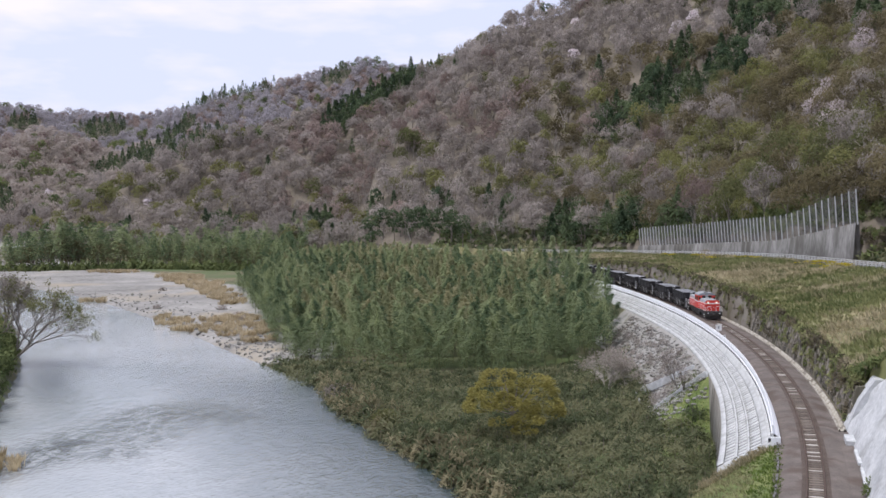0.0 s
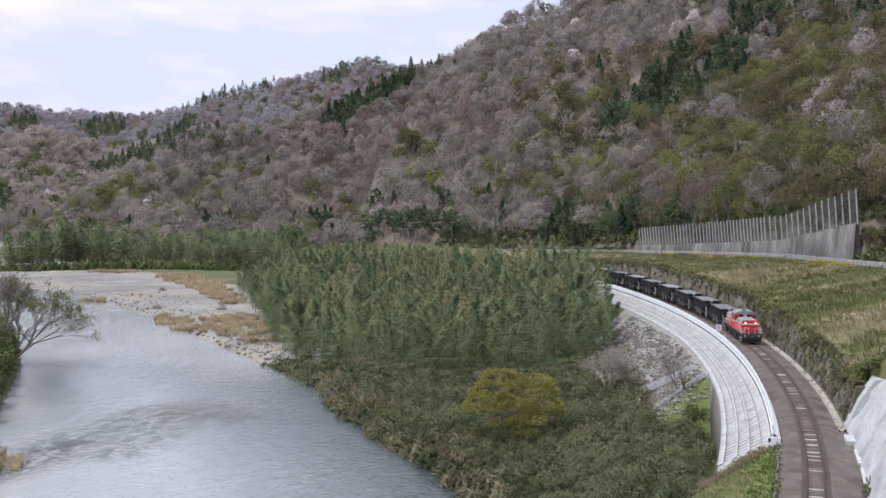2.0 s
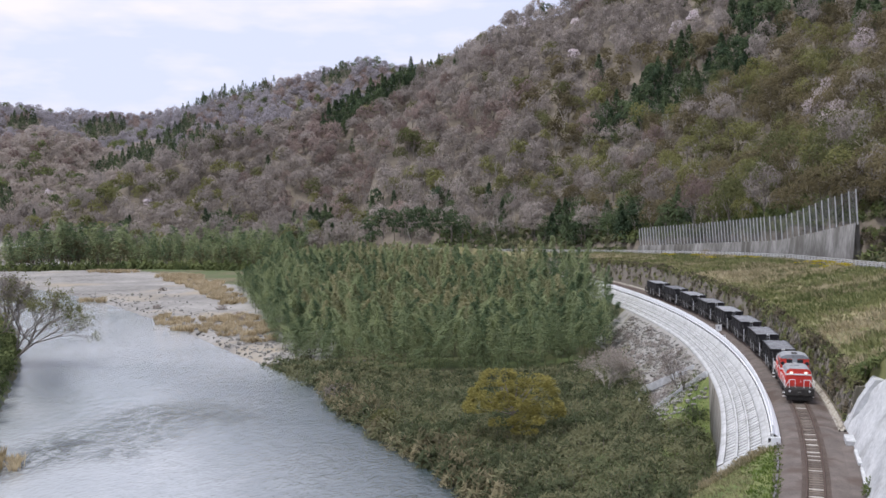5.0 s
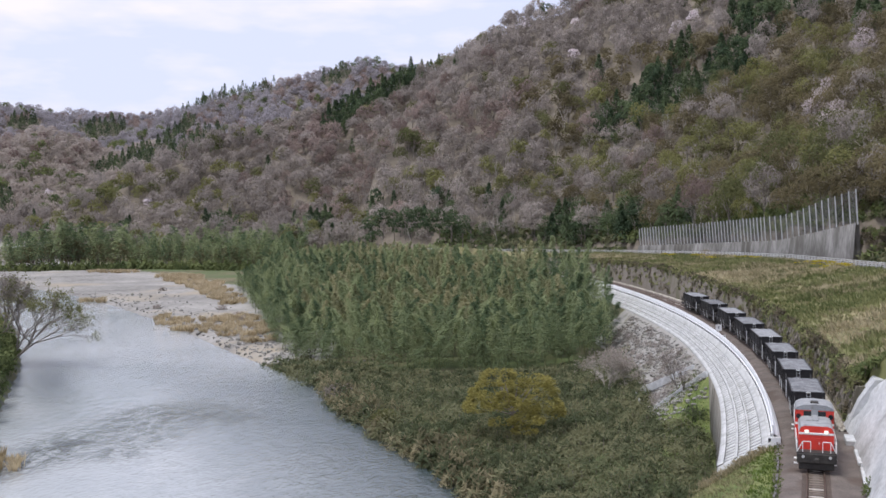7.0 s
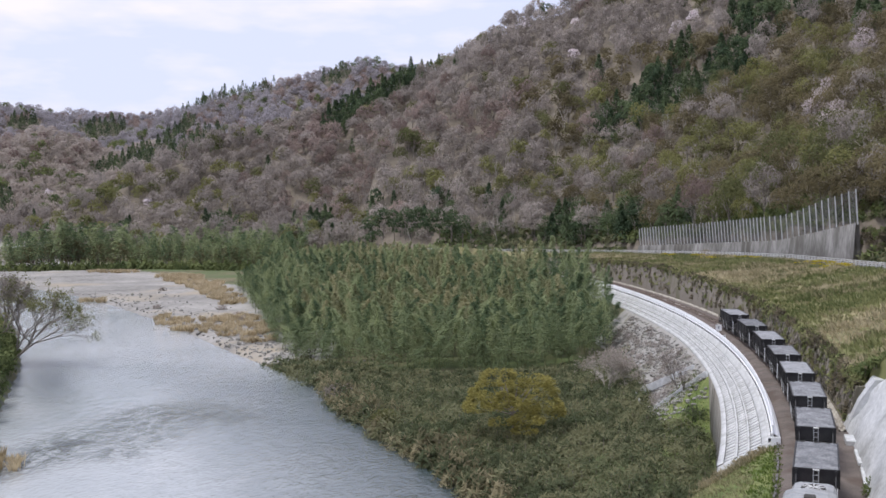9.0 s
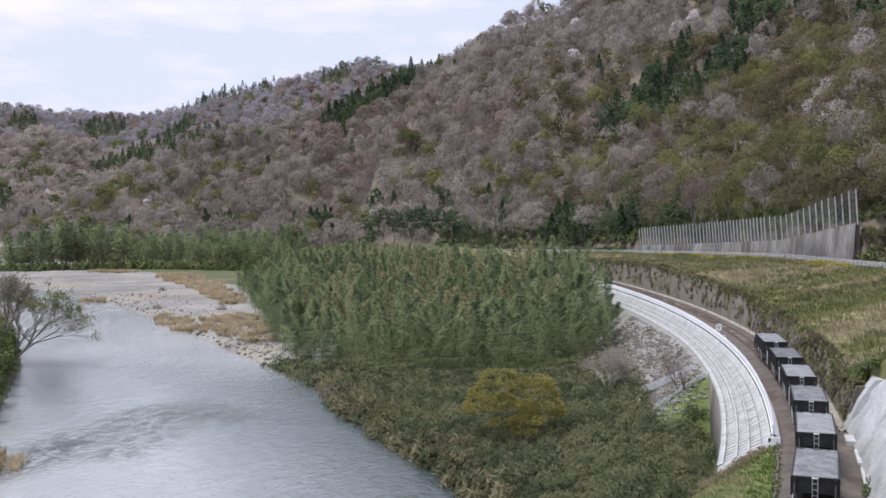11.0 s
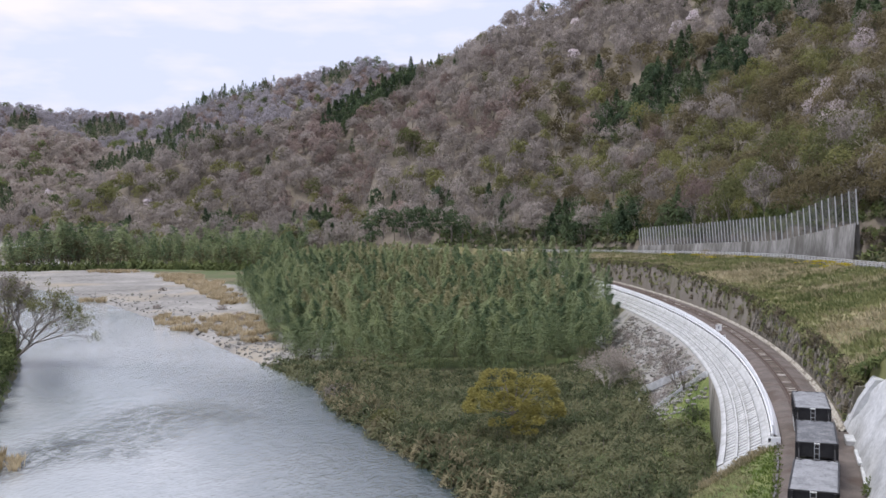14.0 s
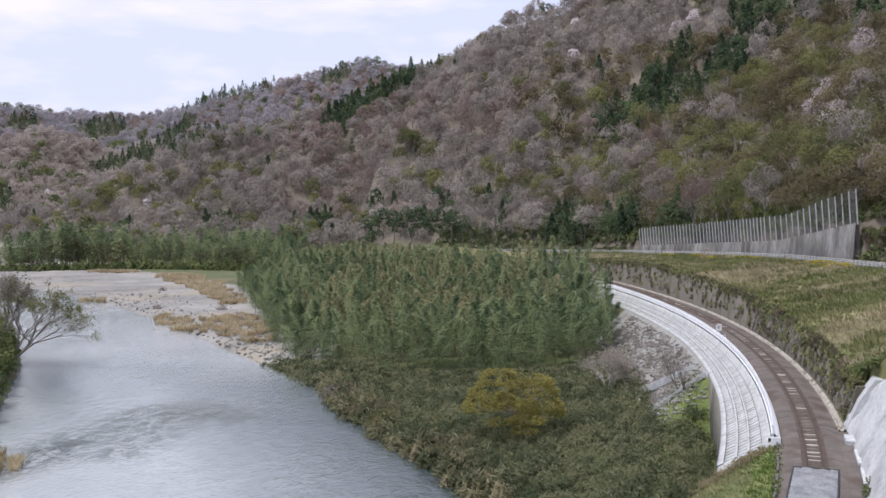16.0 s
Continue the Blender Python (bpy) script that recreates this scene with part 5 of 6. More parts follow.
def tuft(seed, count, height=0.5, radius=0.6, width=0.07):
    r = np.random.RandomState(seed)
    a, q = r.uniform(0, 6.28, count), radius * np.sqrt(r.uniform(0, 1, count))
    p = np.stack([q * np.cos(a), q * np.sin(a), np.full(count, height * 0.42)], 1)
    ax = np.stack([0.5 * np.cos(a), 0.5 * np.sin(a), np.ones(count)], 1) + 0.45 * turned(count, r)
    ax /= np.linalg.norm(ax, axis=1, keepdims=True)
    return leaves(p, ax, height * r.uniform(0.7, 1.4, count), width * r.uniform(0.6, 1.4, count), r), None


def masses(name, kinds, spots, mats, label, category, r):
    """Many plants as one mesh. spots: rows of x, y, z, scale, height scale."""
    vs, fs, mi, ti, k = [], [], [], [], 0
    spots = np.asarray(spots, float)
    pick = r.randint(0, len(kinds), len(spots))
    for j, (leaf, wood) in enumerate(kinds):
        s = spots[pick == j]
        if not len(s):
            continue
        c, sn = np.cos(a := r.uniform(0, 6.28, len(s))), np.sin(a)
        tone = r.uniform(0, 1, len(s))
        blocks = [(leaf, np.arange(len(leaf)).reshape(-1, 4), 0)] + ([(wood[0], wood[1], 1)] if wood else [])
        for v, f, m in blocks:
            x = (v[None, :, 0] * c[:, None] - v[None, :, 1] * sn[:, None]) * s[:, 3:4] + s[:, 0:1]
            y = (v[None, :, 0] * sn[:, None] + v[None, :, 1] * c[:, None]) * s[:, 3:4] + s[:, 1:2]
            z = v[None, :, 2] * s[:, 4:5] + s[:, 2:3]
            vs.append(np.stack([x, y, z], -1).reshape(-1, 3))
            fs.append((f[None] + (np.arange(len(s)) * len(v))[:, None, None] + k).reshape(-1, 4))
            mi.append(np.full(len(s) * len(f), m))
            ti.append(np.repeat(tone, len(v)))
            k += len(s) * len(v)
    ob = obj(name, np.concatenate(vs), np.concatenate(fs), mats, index=np.concatenate(mi), tint=np.concatenate(ti))
    return tagged(ob, label, category, kind="stuff")


def single(name, kind, mats, label, category, group=""):
    """One plant as a thing with its trunk and crown."""
    leaf, wood = kind
    o = tagged(new(name), label, category, group)
    obj("crown", leaf, np.arange(len(leaf)).reshape(-1, 4), mats[0], o, tint=np.full(len(leaf), 0.5))
    obj("trunk", wood[0], wood[1], mats[1], o)
    return o


def scatter(x0, x1, y0, y1, step, r, jitter=0.45):
    gx, gy = np.meshgrid(np.arange(x0, x1, step), np.arange(y0, y1, step))
    gx = gx + r.uniform(-jitter, jitter, gx.shape) * step
    gy = gy + r.uniform(-jitter, jitter, gy.shape) * step
    return gx.ravel(), gy.ravel()


def inside(poly, x, y):
    hit = np.zeros(len(x), bool)
    for (x0, y0), (x1, y1) in zip(poly, poly[1:] + poly[:1]):
        cond = ((y0 > y) != (y1 > y)) & (x < (x1 - x0) * (y - y0) / (y1 - y0 + 1e-12) + x0)
        hit ^= cond
    return hit


def near_any(spots, x, y, grow=1.0):
    hit = np.zeros(len(x), bool)
    for sx, sy, rx, ry, turn in spots:
        c, s = math.cos(radians(turn)), math.sin(radians(turn))
        a, b = (x - sx) * c + (y - sy) * s, -(x - sx) * s + (y - sy) * c
        hit |= (a / (rx * grow)) ** 2 + (b / (ry * grow)) ** 2 < 1
    return hit


# patches on the hillside: x, y, two half-widths, turn
CONIFERS = [(74, 478, 5, 9, 0), (87, 472, 8, 14, 0), (81, 472, 7, 13, 0), (95, 487, 5, 9, 0), (98, 454, 7, 12, 0), (105, 452, 7, 12, 0),
            (118, 449, 7, 12, 0), (125, 461, 5, 10, 0), (140, 483, 6, 20, 0), (158, 460, 5, 9, 0), (161, 402, 4, 8, 0), (110, 495, 4, 6, 0),
            (-7, 690, 4, 6, 0), (-26, 690, 9, 10, 0), (-42, 680, 12, 13, 0), (-62, 668, 8, 16, 0), (-169, 566, 4, 5, 0), (-113, 554, 6, 8, 0),
            (46, 398, 6, 12, 0), (-63, 536, 6, 8, 0), (69, 331, 5, 7, 0), (57, 363, 6, 9, 0)]
CONIFERS_BACK = [(-375, 1190, 18, 22, 0), (-280, 1144, 14, 24, 0), (-214, 800, 18, 20, 0), (-197, 821, 14, 15, 0), (-243, 1100, 14, 20, 0), (-465, 1193, 14, 20, 0), (-300, 690, 18, 14, 0), (-236, 785, 16, 15, 0), (-182, 828, 18, 10, 0), (-330, 700, 10, 10, 0), (-120, 1215, 14, 14, 0), (-245, 1235, 40, 10, 0)]
FRESH = [(-13, 533, 8, 16, 0), (-5, 497, 5, 9, 0), (-52, 553, 7, 12, 0), (40, 445, 6, 10, 0), (-73, 575, 6, 10, 0), (51, 453, 7, 11, 0), (39, 567, 6, 10, 0),
         (45, 502, 7, 11, 0), (102, 435, 8, 12, 0), (119, 414, 8, 14, 0), (141, 397, 8, 13, 0), (97, 385, 8, 13, 0), (102, 308, 6, 10, 0), (77, 450, 6, 10, 0),
         (69, 429, 6, 9, 0), (78, 399, 8, 13, 0), (29, 481, 5, 8, 0), (102, 357, 8, 12, 0), (98, 261, 6, 9, 0), (86, 368, 7, 11, 0)]
CHERRIES = [(75, 607), (49, 639), (68, 560), (113, 522), (121, 522), (-163, 591), (-136, 591), (-263, 717), (34, 667), (152, 476), (125, 350), (109, 300), (117, 334), (145, 370), (-298, 735)]


def build_woods():
    r = np.random.RandomState(21)
    bare = [broad_tree(s, 1150, 0.85, 0.22, 0.75, 13.0, 5.9, low=0.22, limbs=30) for s in (1, 2, 3, 4, 5)]
    leafy = [broad_tree(s, 1250, 0.62, 0.28, 0.4, 12.0, 5.8, low=0.2, limbs=30) for s in (6, 7, 8)]
    dark = [conifer(9, 600, 12.5, 4.3), broad_tree(16, 900, 0.6, 0.34, 0.4, 11.5, 4.8, low=0.12, limbs=24), broad_tree(17, 900, 0.6, 0.34, 0.4, 10.0, 4.6, low=0.12, limbs=24)]
    bare_up = [broad_tree(s, 430, 1.15, 0.42, 0.7, 12.0, 5.6, low=0.2, limbs=26) for s in (31, 32, 33, 34)]
    leafy_up = [broad_tree(s, 430, 0.95, 0.52, 0.4, 11.5, 5.5, low=0.2, limbs=26) for s in (36, 37)]
    dark_up = [conifer(39, 320, 13.0, 4.4), conifer(40, 320, 11.5, 4.2), broad_tree(41, 380, 0.9, 0.55, 0.4, 11.0, 4.8, low=0.12, limbs=22)]
    bare_far = [broad_tree(s, 130, 1.7, 0.75, 0.6, 9.0, 4.6, low=0.2, limbs=20) for s in (12, 13, 14)]
    dark_far = [conifer(s, 170, 13.5, 5.0) for s in (15, 16)]
    x, y = scatter(-330, 320, 110, 720, 7.9, r)
    _, s, _ = along(FOOT, x, y)
    _, sc, _ = along(CREST, x, y)
    keep = (s > 0.5) & (sc < 8) & (x / np.maximum(y, 1) < 0.45) & (x / np.maximum(y, 1) > -0.47)
    keep &= ground_z(x, y) < 28 + 0.24 * y
    x, y = x[keep], y[keep]
    z = ground_z(x, y)
    size = r.uniform(0.7, 1.25, len(x))
    patch = waves(x, y, 0.035, 31) + 0.25 * r.normal(size=len(x))
    clear = np.min(np.hypot(x[:, None] - np.array(CHERRIES)[None, :, 0], y[:, None] - 3 - np.array(CHERRIES)[None, :, 1]), 1) > 6
    x, y, z, size, patch = x[clear], y[clear], z[clear], size[clear], patch[clear]
    con = near_any(CONIFERS, x, y, 1.75) | (r.uniform(size=len(x)) < 0.01)
    fresh = (near_any(FRESH, x, y, 1.2) & (r.uniform(size=len(x)) < 0.7)) | ((patch > 0.45) & (z < 60)) | (r.uniform(size=len(x)) < 0.05) | ((x > 60) & (z < 70) & (patch > -0.1) & (r.uniform(size=len(x)) < 0.6))
    mauve = (patch < -0.42)
    low = (z < 18) & (r.uniform(size=len(x)) < 0.2)
    con |= low & (x > -60)
    con &= ~near_any(CONIFERS, x, y, 1.75)
    thick = near_any(CONIFERS, x, y, 1.6)
    fresh &= ~con
    mauve &= ~con & ~fresh & (x < 85)
    russet = ~con & ~fresh & ~mauve & (x > 35) & (z < 90) & (r.uniform(size=len(x)) < np.interp(x, [35, 90], [0.45, 0.9]))
    rest = ~(con | fresh | mauve | russet | thick)
    fresh, mauve, russet = fresh & ~thick, mauve & ~thick, russet & ~thick
    rows = np.stack([x, y, z - 0.3, size, size * r.uniform(0.85, 1.2, len(x))], 1)
    near = y < 450
    # close stands of evergreens
    cx, cy = scatter(-190, 180, 310, 710, 4.9, r)
    ok = near_any(CONIFERS, cx, cy, 1.55) & (along(FOOT, cx, cy)[1] > 0.5) & (cx / cy < 0.45)
    cx, cy = cx[ok], cy[ok]
    m = r.uniform(0.7, 1.15, len(cx))
    stands = np.stack([cx, cy, ground_z(cx, cy) - 0.3, m, m * r.uniform(0.8, 1.15, len(cx))], 1)
    masses("evergreen_stand", dark, stands[cy < 450], [M_DARK, M_BARK], "close stand of dark green evergreens on the hillside", "woodland", r)
    masses("evergreen_stand", dark_up, stands[cy >= 450], [M_DARK, M_BARK], "close stand of dark green evergreens on the hillside", "woodland", r)
    for where, k_bare, k_leafy, k_dark in ((near, bare, leafy, dark), (~near, bare_up, leafy_up, dark_up)):
        masses("bare_woodland", k_bare, rows[rest & where], [M_TWIG, M_BARK], "grey-brown leafless woodland covering the hillside", "woodland", r)
        masses("mauve_woodland", k_bare, rows[mauve & where], [M_MAUVE, M_BARK], "reddish budding woodland on the hillside", "woodland", r)
        masses("russet_woodland", k_leafy, rows[russet & where], [M_RUSSET, M_BARK], "russet budding woodland low on the hillside", "woodland", r)
        masses("fresh_woodland", k_leafy, rows[fresh & where], [M_FRESH, M_BARK], "yellow-green fresh-leaved woodland on the hillside", "woodland", r)
        masses("conifer_woodland", k_dark, rows[con & where], [M_DARK, M_BARK], "dark evergreen conifers on the hillside", "woodland", r)
    for name, foot, crest, step in (("middle", FOOT_MID, CREST_MID, 6.8), ("far", FOOT_FAR, CREST_FAR, 8.0)):
        x, y = scatter(-900, 300, foot[0][1] - 30, crest[0][1] + 25, step, r)
        _, s, _ = along(foot, x, y)
        keep = (s < -2) & (x / y > -0.45) & (x / y < (-0.10 if name == "middle" else 0.01)) & (y < crest[0][1] + 8) & (y > crest[0][1] - (170 if name == "middle" else 210))
        x, y = x[keep], y[keep]
        z = ground_z(x, y)
        con = near_any(CONIFERS_BACK, x, y, 1.35)
        size = r.uniform(0.8, 1.3, len(x)) * (1.0 if name == "middle" else 1.1)
        tone = waves(x, y, 0.03, 43) + 0.3 * r.normal(size=len(x))
        green, red = ~con & (tone > 0.42), ~con & (tone < -0.45)
        rows = np.stack([x, y, z - (0.4 if name == "middle" else 1.6), size, size * r.uniform(0.85, 1.15, len(x))], 1)
        masses("green_woodland", bare_far, rows[green], [M_HEDGE, M_BARK], "green evergreen woodland on a distant hill", "woodland", r)
        masses("mauve_woodland", bare_far, rows[red], [M_MAUVE, M_BARK], "reddish budding woodland on a distant hill", "woodland", r)
        con_rest = con
        con = con | green | red
        # sunshine on the middle hill and haze on the far one come from the colours
        masses("bare_woodland", bare_far, rows[~con], [M_TWIG_TAN_SUN if name == "middle" else M_TWIG_HAZE, M_BARK], "leafless woodland on a distant hill", "woodland", r)
        masses("conifer_woodland", dark_far, rows[con_rest], [M_DARK, M_BARK], "dark conifers on a distant hill", "woodland", r)


def build_pale_trunks():
    """Leaning pale-stemmed trees that show among the lower woods."""
    r = np.random.RandomState(23)
    kinds = []
    for k in (171, 172, 173):
        wood, tips = branchy(k, 15.0, 0.34, lean=(r.uniform(-0.2, 0.2), r.uniform(-0.2, 0.2)), depth=3, thick=0.15)
        p = tips[r.randint(0, len(tips), 60)] + r.normal(size=(60, 3)) * 0.7
        kinds.append((leaves(p, turned(60, r), np.full(60, 1.2), np.full(60, 0.2), r), wood))
    x, y = scatter(-150, 130, 150, 560, 9.0, r)
    _, s, _ = along(FOOT, x, y)
    ok = (s > 3) & (s < 75) & (x / y < 0.44) & (x / y > -0.42) & (r.uniform(size=len(x)) < 0.5)
    x, y = x[ok], y[ok]
    m = r.uniform(0.8, 1.2, len(x))
    masses("pale_stemmed_trees", kinds, np.stack([x, y, ground_z(x, y) - 0.2, m, m], 1), [M_TWIG, M_STEM], "pale-stemmed bare trees among the lower woods", "woodland", r)


GROVE = [(-27, 190), (-12, 176), (8, 168), (22, 175), (30.5, 190), (33, 215), (33, 262), (25, 300), (0, 350), (-35, 392), (-72, 372), (-64, 338), (-45, 264)]


def build_bamboo():
    r = np.random.RandomState(33)
    kinds = [plume(s, 560, 11.0, 0.8, 0.13) for s in range(50, 57)]
    thin_kinds = [plume(s, 330, 11.0, 0.9, 0.19) for s in range(57, 62)]
    x, y = scatter(-80, 40, 160, 400, 3.1, r)
    ok = inside(GROVE, x, y)
    x, y = x[ok], y[ok]
    z = ground_z(x, y)
    h = 0.97 + 0.38 * np.clip((y - 180) / 120, 0, 1) - 0.25 * np.clip((-30 - x) / 35, 0, 1) + 0.16 * waves(x, y, 0.22, 93) + r.uniform(-0.24, 0.14, len(x))
    h = h * np.interp(x - np.interp(y, [168, 176, 190, 264, 338, 372, 392], [8, -12, -27, -45, -64, -72, -35]), [0, 15], [0.5, 1.0])
    rows = np.stack([x, y, z - 0.1, r.uniform(0.85, 1.3, len(x)), h], 1)
    front = (y < np.interp(x, [-70, -45, -27, 8, 33], [372, 300, 212, 192, 215])) | (x > 26)
    old = ~front & (waves(x, y, 0.09, 92) + 0.35 * r.normal(size=len(x)) > 0.2)
    # the outermost bamboos, one by one
    edge = np.flatnonzero(y < np.interp(x, [-70, -45, -27, -12, 8, 22, 33], [345, 270, 196, 181, 173, 180, 192]))
    edge = edge[:: max(1, len(edge) // 60)]
    for j, i in enumerate(edge):
        o = single("bamboo", kinds[j % 7], [M_BAMBOO, M_CULM], "tall green bamboo with a drooping feathery top", "bamboo", "bamboos along the edge of the grove")
        o.matrix_basis = pose(x[i], y[i], z[i] - 0.1, 0, 0, 53.0 * j)
        o.scale = (rows[i, 3], rows[i, 3], rows[i, 4])
        front[i] = False
        old[i] = True
    alone = np.zeros(len(x), bool)
    alone[edge] = True
    masses("bamboo_grove", kinds, rows[front], [M_BAMBOO, M_CULM], "dense green bamboo grove with feathery drooping tops", "bamboo", r)
    masses("bamboo_grove", thin_kinds, rows[~front & ~old], [M_BAMBOO, M_CULM], "dense green bamboo grove with feathery drooping tops", "bamboo", r)
    masses("bamboo_grove", thin_kinds, rows[~front & old & ~alone], [M_BAMBOO_OLD, M_CULM], "olive and tan tops of the bamboo grove", "bamboo", r)


def build_scrub():
    r = np.random.RandomState(44)
    kinds = [bush(s, 165, 1.7, 1.5, 0.5, 0.13) for s in (70, 71, 72, 73)]
    x, y = scatter(-40, 40, 62, 190, 1.75, r)
    rx, u = np.interp(y, R_Y, R_X), x - track_x(y)
    foot = -fence_off(y) - wall_wide(y)
    ok = (x > rx + 0.6) & (u < np.where(y < 128, foot - 1.0, foot - 6.5)) & ~inside(GROVE, x, y) & ~((y < 88) & (u > -12))
    x, y = x[ok], y[ok]
    z = ground_z(x, y)
    near_river = np.clip(1 - (x - np.interp(y, R_Y, R_X)) / 9, 0, 1)
    s = r.uniform(0.75, 1.25, len(x)) * (1 + 0.45 * near_river)
    masses("dwarf_bamboo_scrub", kinds, np.stack([x, y, z - 0.15, s, s], 1), [M_SASA, M_BARK], "olive dwarf bamboo and scrub on the river bank", "scrub", r)
    # taller shrubs that lean over the water
    n = 150
    y = r.uniform(100, 172, n)
    x = np.interp(y, R_Y, R_X) + 0.6 + np.abs(r.normal(size=n)) * 2.6
    s = r.uniform(0.8, 1.5, n)
    rows = np.stack([x, y, ground_z(x, y) - 0.2, s, s], 1)
    tall = [bush(k, 170, 2.5, 1.6, 0.7, 0.15) for k in (74, 75, 76)]
    masses("river_edge_shrubs", tall, rows[:55], [M_SASA, M_BARK], "olive shrubs leaning over the river's edge", "shrubs", r)
    masses("river_edge_shrubs", tall, rows[55:], [M_TANLEAF, M_BARK], "tan dry-leaved shrubs leaning over the river's edge", "shrubs", r)


def branchy(seed, height, spread, lean=(0, 0), stems=1, depth=4, thick=0.16):
    """The limbs and twigs of a leafless tree, forking over and over, and its twig tips."""
    r = np.random.RandomState(seed)
    wood, tips = [], []

    def grow(p, d, ln, w, k):
        q = p + d * ln
        wood.append((tuple(p), tuple(q), w, w * 0.62, 5 if k > 2 else 3))
        if k == 0:
            tips.append(q)
            return
        for _ in range(3 if k < depth else 4):
            e = d + spread * r.normal(size=3) * np.array([1, 1, 0.7]) + np.array([0, 0, 0.12])
            grow(p + d * ln * r.uniform(0.55, 1.0), e / np.linalg.norm(e), ln * r.uniform(0.58, 0.82), w * 0.6, k - 1)
    for s in range(stems):
        d = np.array([lean[0] + 0.45 * (stems > 1) * r.normal(), lean[1] + 0.45 * (stems > 1) * r.normal(), 1.0])
        grow(np.array([0.15 * s, 0, -0.5]), d / np.linalg.norm(d), height * 0.34, thick, depth)
    return sticks(wood), np.array(tips)


def twig_tree(name, kind, twig_mat, leaf_mat, count, size, label, category):
    (wv, wf), tips = kind
    r = np.random.RandomState(len(tips))
    o = tagged(new(name), label, category)
    obj("branching", wv, wf, twig_mat, o)
    p = tips[r.randint(0, len(tips), count)] + r.normal(size=(count, 3)) * size * 0.8
    a = turned(count, r) + np.array([0, 0, 0.3])
    a /= np.linalg.norm(a, axis=1, keepdims=True)
    v = leaves(p, a, size * r.uniform(0.6, 1.4, count), size * 0.45 * r.uniform(0.6, 1.4, count), r)
    obj("foliage", v, np.arange(len(v)).reshape(-1, 4), leaf_mat, o, tint=np.full(len(v), 0.5))
    return o


def stand(o, x, y, turn=0, sink=0.0, z=None):
    o.matrix_basis = pose(x, y, float(ground_z(x, y)) - sink if z is None else z, 0, 0, turn)
    return o


def build_single_trees():
    # broad yellow-green tree on the flood plain
    kind = broad_tree(101, 9000, 0.4, 0.19, 0.0, 9.0, 6.6, layers=True, low=0.1, limbs=44)
    stand(single("broad_tree", kind, [M_YELLOW, M_BARK], "spreading tree with yellow-green new leaves", "tree"), 8.4, 127.5)
    # leafless shrubs
    stand(twig_tree("bare_shrub", branchy(102, 8.6, 0.55, stems=7, thick=0.10), M_STEM, M_TWIG_TAN_SUN, 1700, 0.34, "dense leafless pale grey shrub beside the bamboo", "shrub"), 23.5, 155)
    stand(twig_tree("bare_tree", branchy(103, 6.5, 0.42, stems=2, thick=0.10), M_BARK, M_TWIG, 260, 0.3, "small leafless tree before the stone pitching", "tree"), 30.6, 137)
    stand(twig_tree("bare_shrub", branchy(104, 4.4, 0.5, stems=5, thick=0.07), M_BARK, M_TWIG, 700, 0.35, "grey leafless shrub on the river bank", "shrub"), -15.5, 156)
    stand(twig_tree("green_shrub", branchy(105, 3.6, 0.5, stems=4, thick=0.05), M_BARK, M_FRESH, 900, 0.4, "light green fresh-leaved shrub by the water", "shrub"), -7.6, 136)
    # low bushes in the crevice at the foot of the sprayed concrete
    for k, (by, bu, m) in enumerate(((70.5, 3.6, 1.0), (69.2, 3.4, 0.8), (72.0, 3.75, 0.6))):
        o = single("bush", bush(191 + k, 160, 0.8, 0.7, 0.34, 0.09), [M_HEDGE, M_BARK], "small green bush at the foot of the sprayed concrete", "bush", "bushes by the sprayed concrete")
        stand(o, float(track_x(by)) + bu, by, 40 * k, z=-0.2)
        o.scale = (m, m, m)
    # leaning tree and bank on the far side of the river
    stand(twig_tree("leaning_tree", branchy(106, 18.5, 0.46, lean=(0.45, 0.1), stems=4, thick=0.2), M_BARK, M_FRESH, 3600, 0.4, "leaning half-bare tree with sparse young leaves on the river bank", "tree"), -75.6, 187, 0, 0.2)
    stand(twig_tree("leaning_tree", branchy(107, 15.0, 0.5, lean=(0.1, 0.2), stems=4, thick=0.2), M_BARK, M_TWIG, 3200, 0.4, "leafless grey tree on the river bank", "tree"), -79, 190, 40, 0.2)
    # evergreen clump behind the bamboo
    kinds = [broad_tree(s, 620, 0.85, 0.4, 0.4, 11.5, 5.0, low=0.15, limbs=24) for s in (111, 112, 113)]
    r = np.random.RandomState(5)
    for i in range(9):
        o = single("evergreen_tree", kinds[i % 3], [M_DARK, M_BARK], "dark rounded evergreen tree behind the bamboo grove", "tree", "evergreen trees behind the bamboo")
        x, y = -27 + i * 4.3, 405 + r.uniform(-5, 5)
        stand(o, x, y, r.uniform(0, 360), z=float(17.5 - 11.0 + r.uniform(-1.0, 0.6)) - (2.0 if i in (0, 8) else 0))
    # wild cherries on the hillside
    kinds = [broad_tree(s, 420, 0.7, 0.45, 0.2, 8.5, 3.3, low=0.3) for s in (121, 122, 123)]
    wide = broad_tree(124, 1500, 0.5, 0.22, 0.4, 12.0, 5.2, low=0.25, limbs=30)
    for i, (x, y) in enumerate(CHERRIES):
        o = single("cherry_tree", wide if y < 400 else kinds[i % 3], [M_BLOSSOM_DIM if y < 400 else M_BLOSSOM, M_BARK], "wild cherry tree in pale blossom on the hillside", "tree", "wild cherries on the hillside")
        m = 1.15
        stand(o, x, y, 50 * i)
        o.scale = (m, m, m)


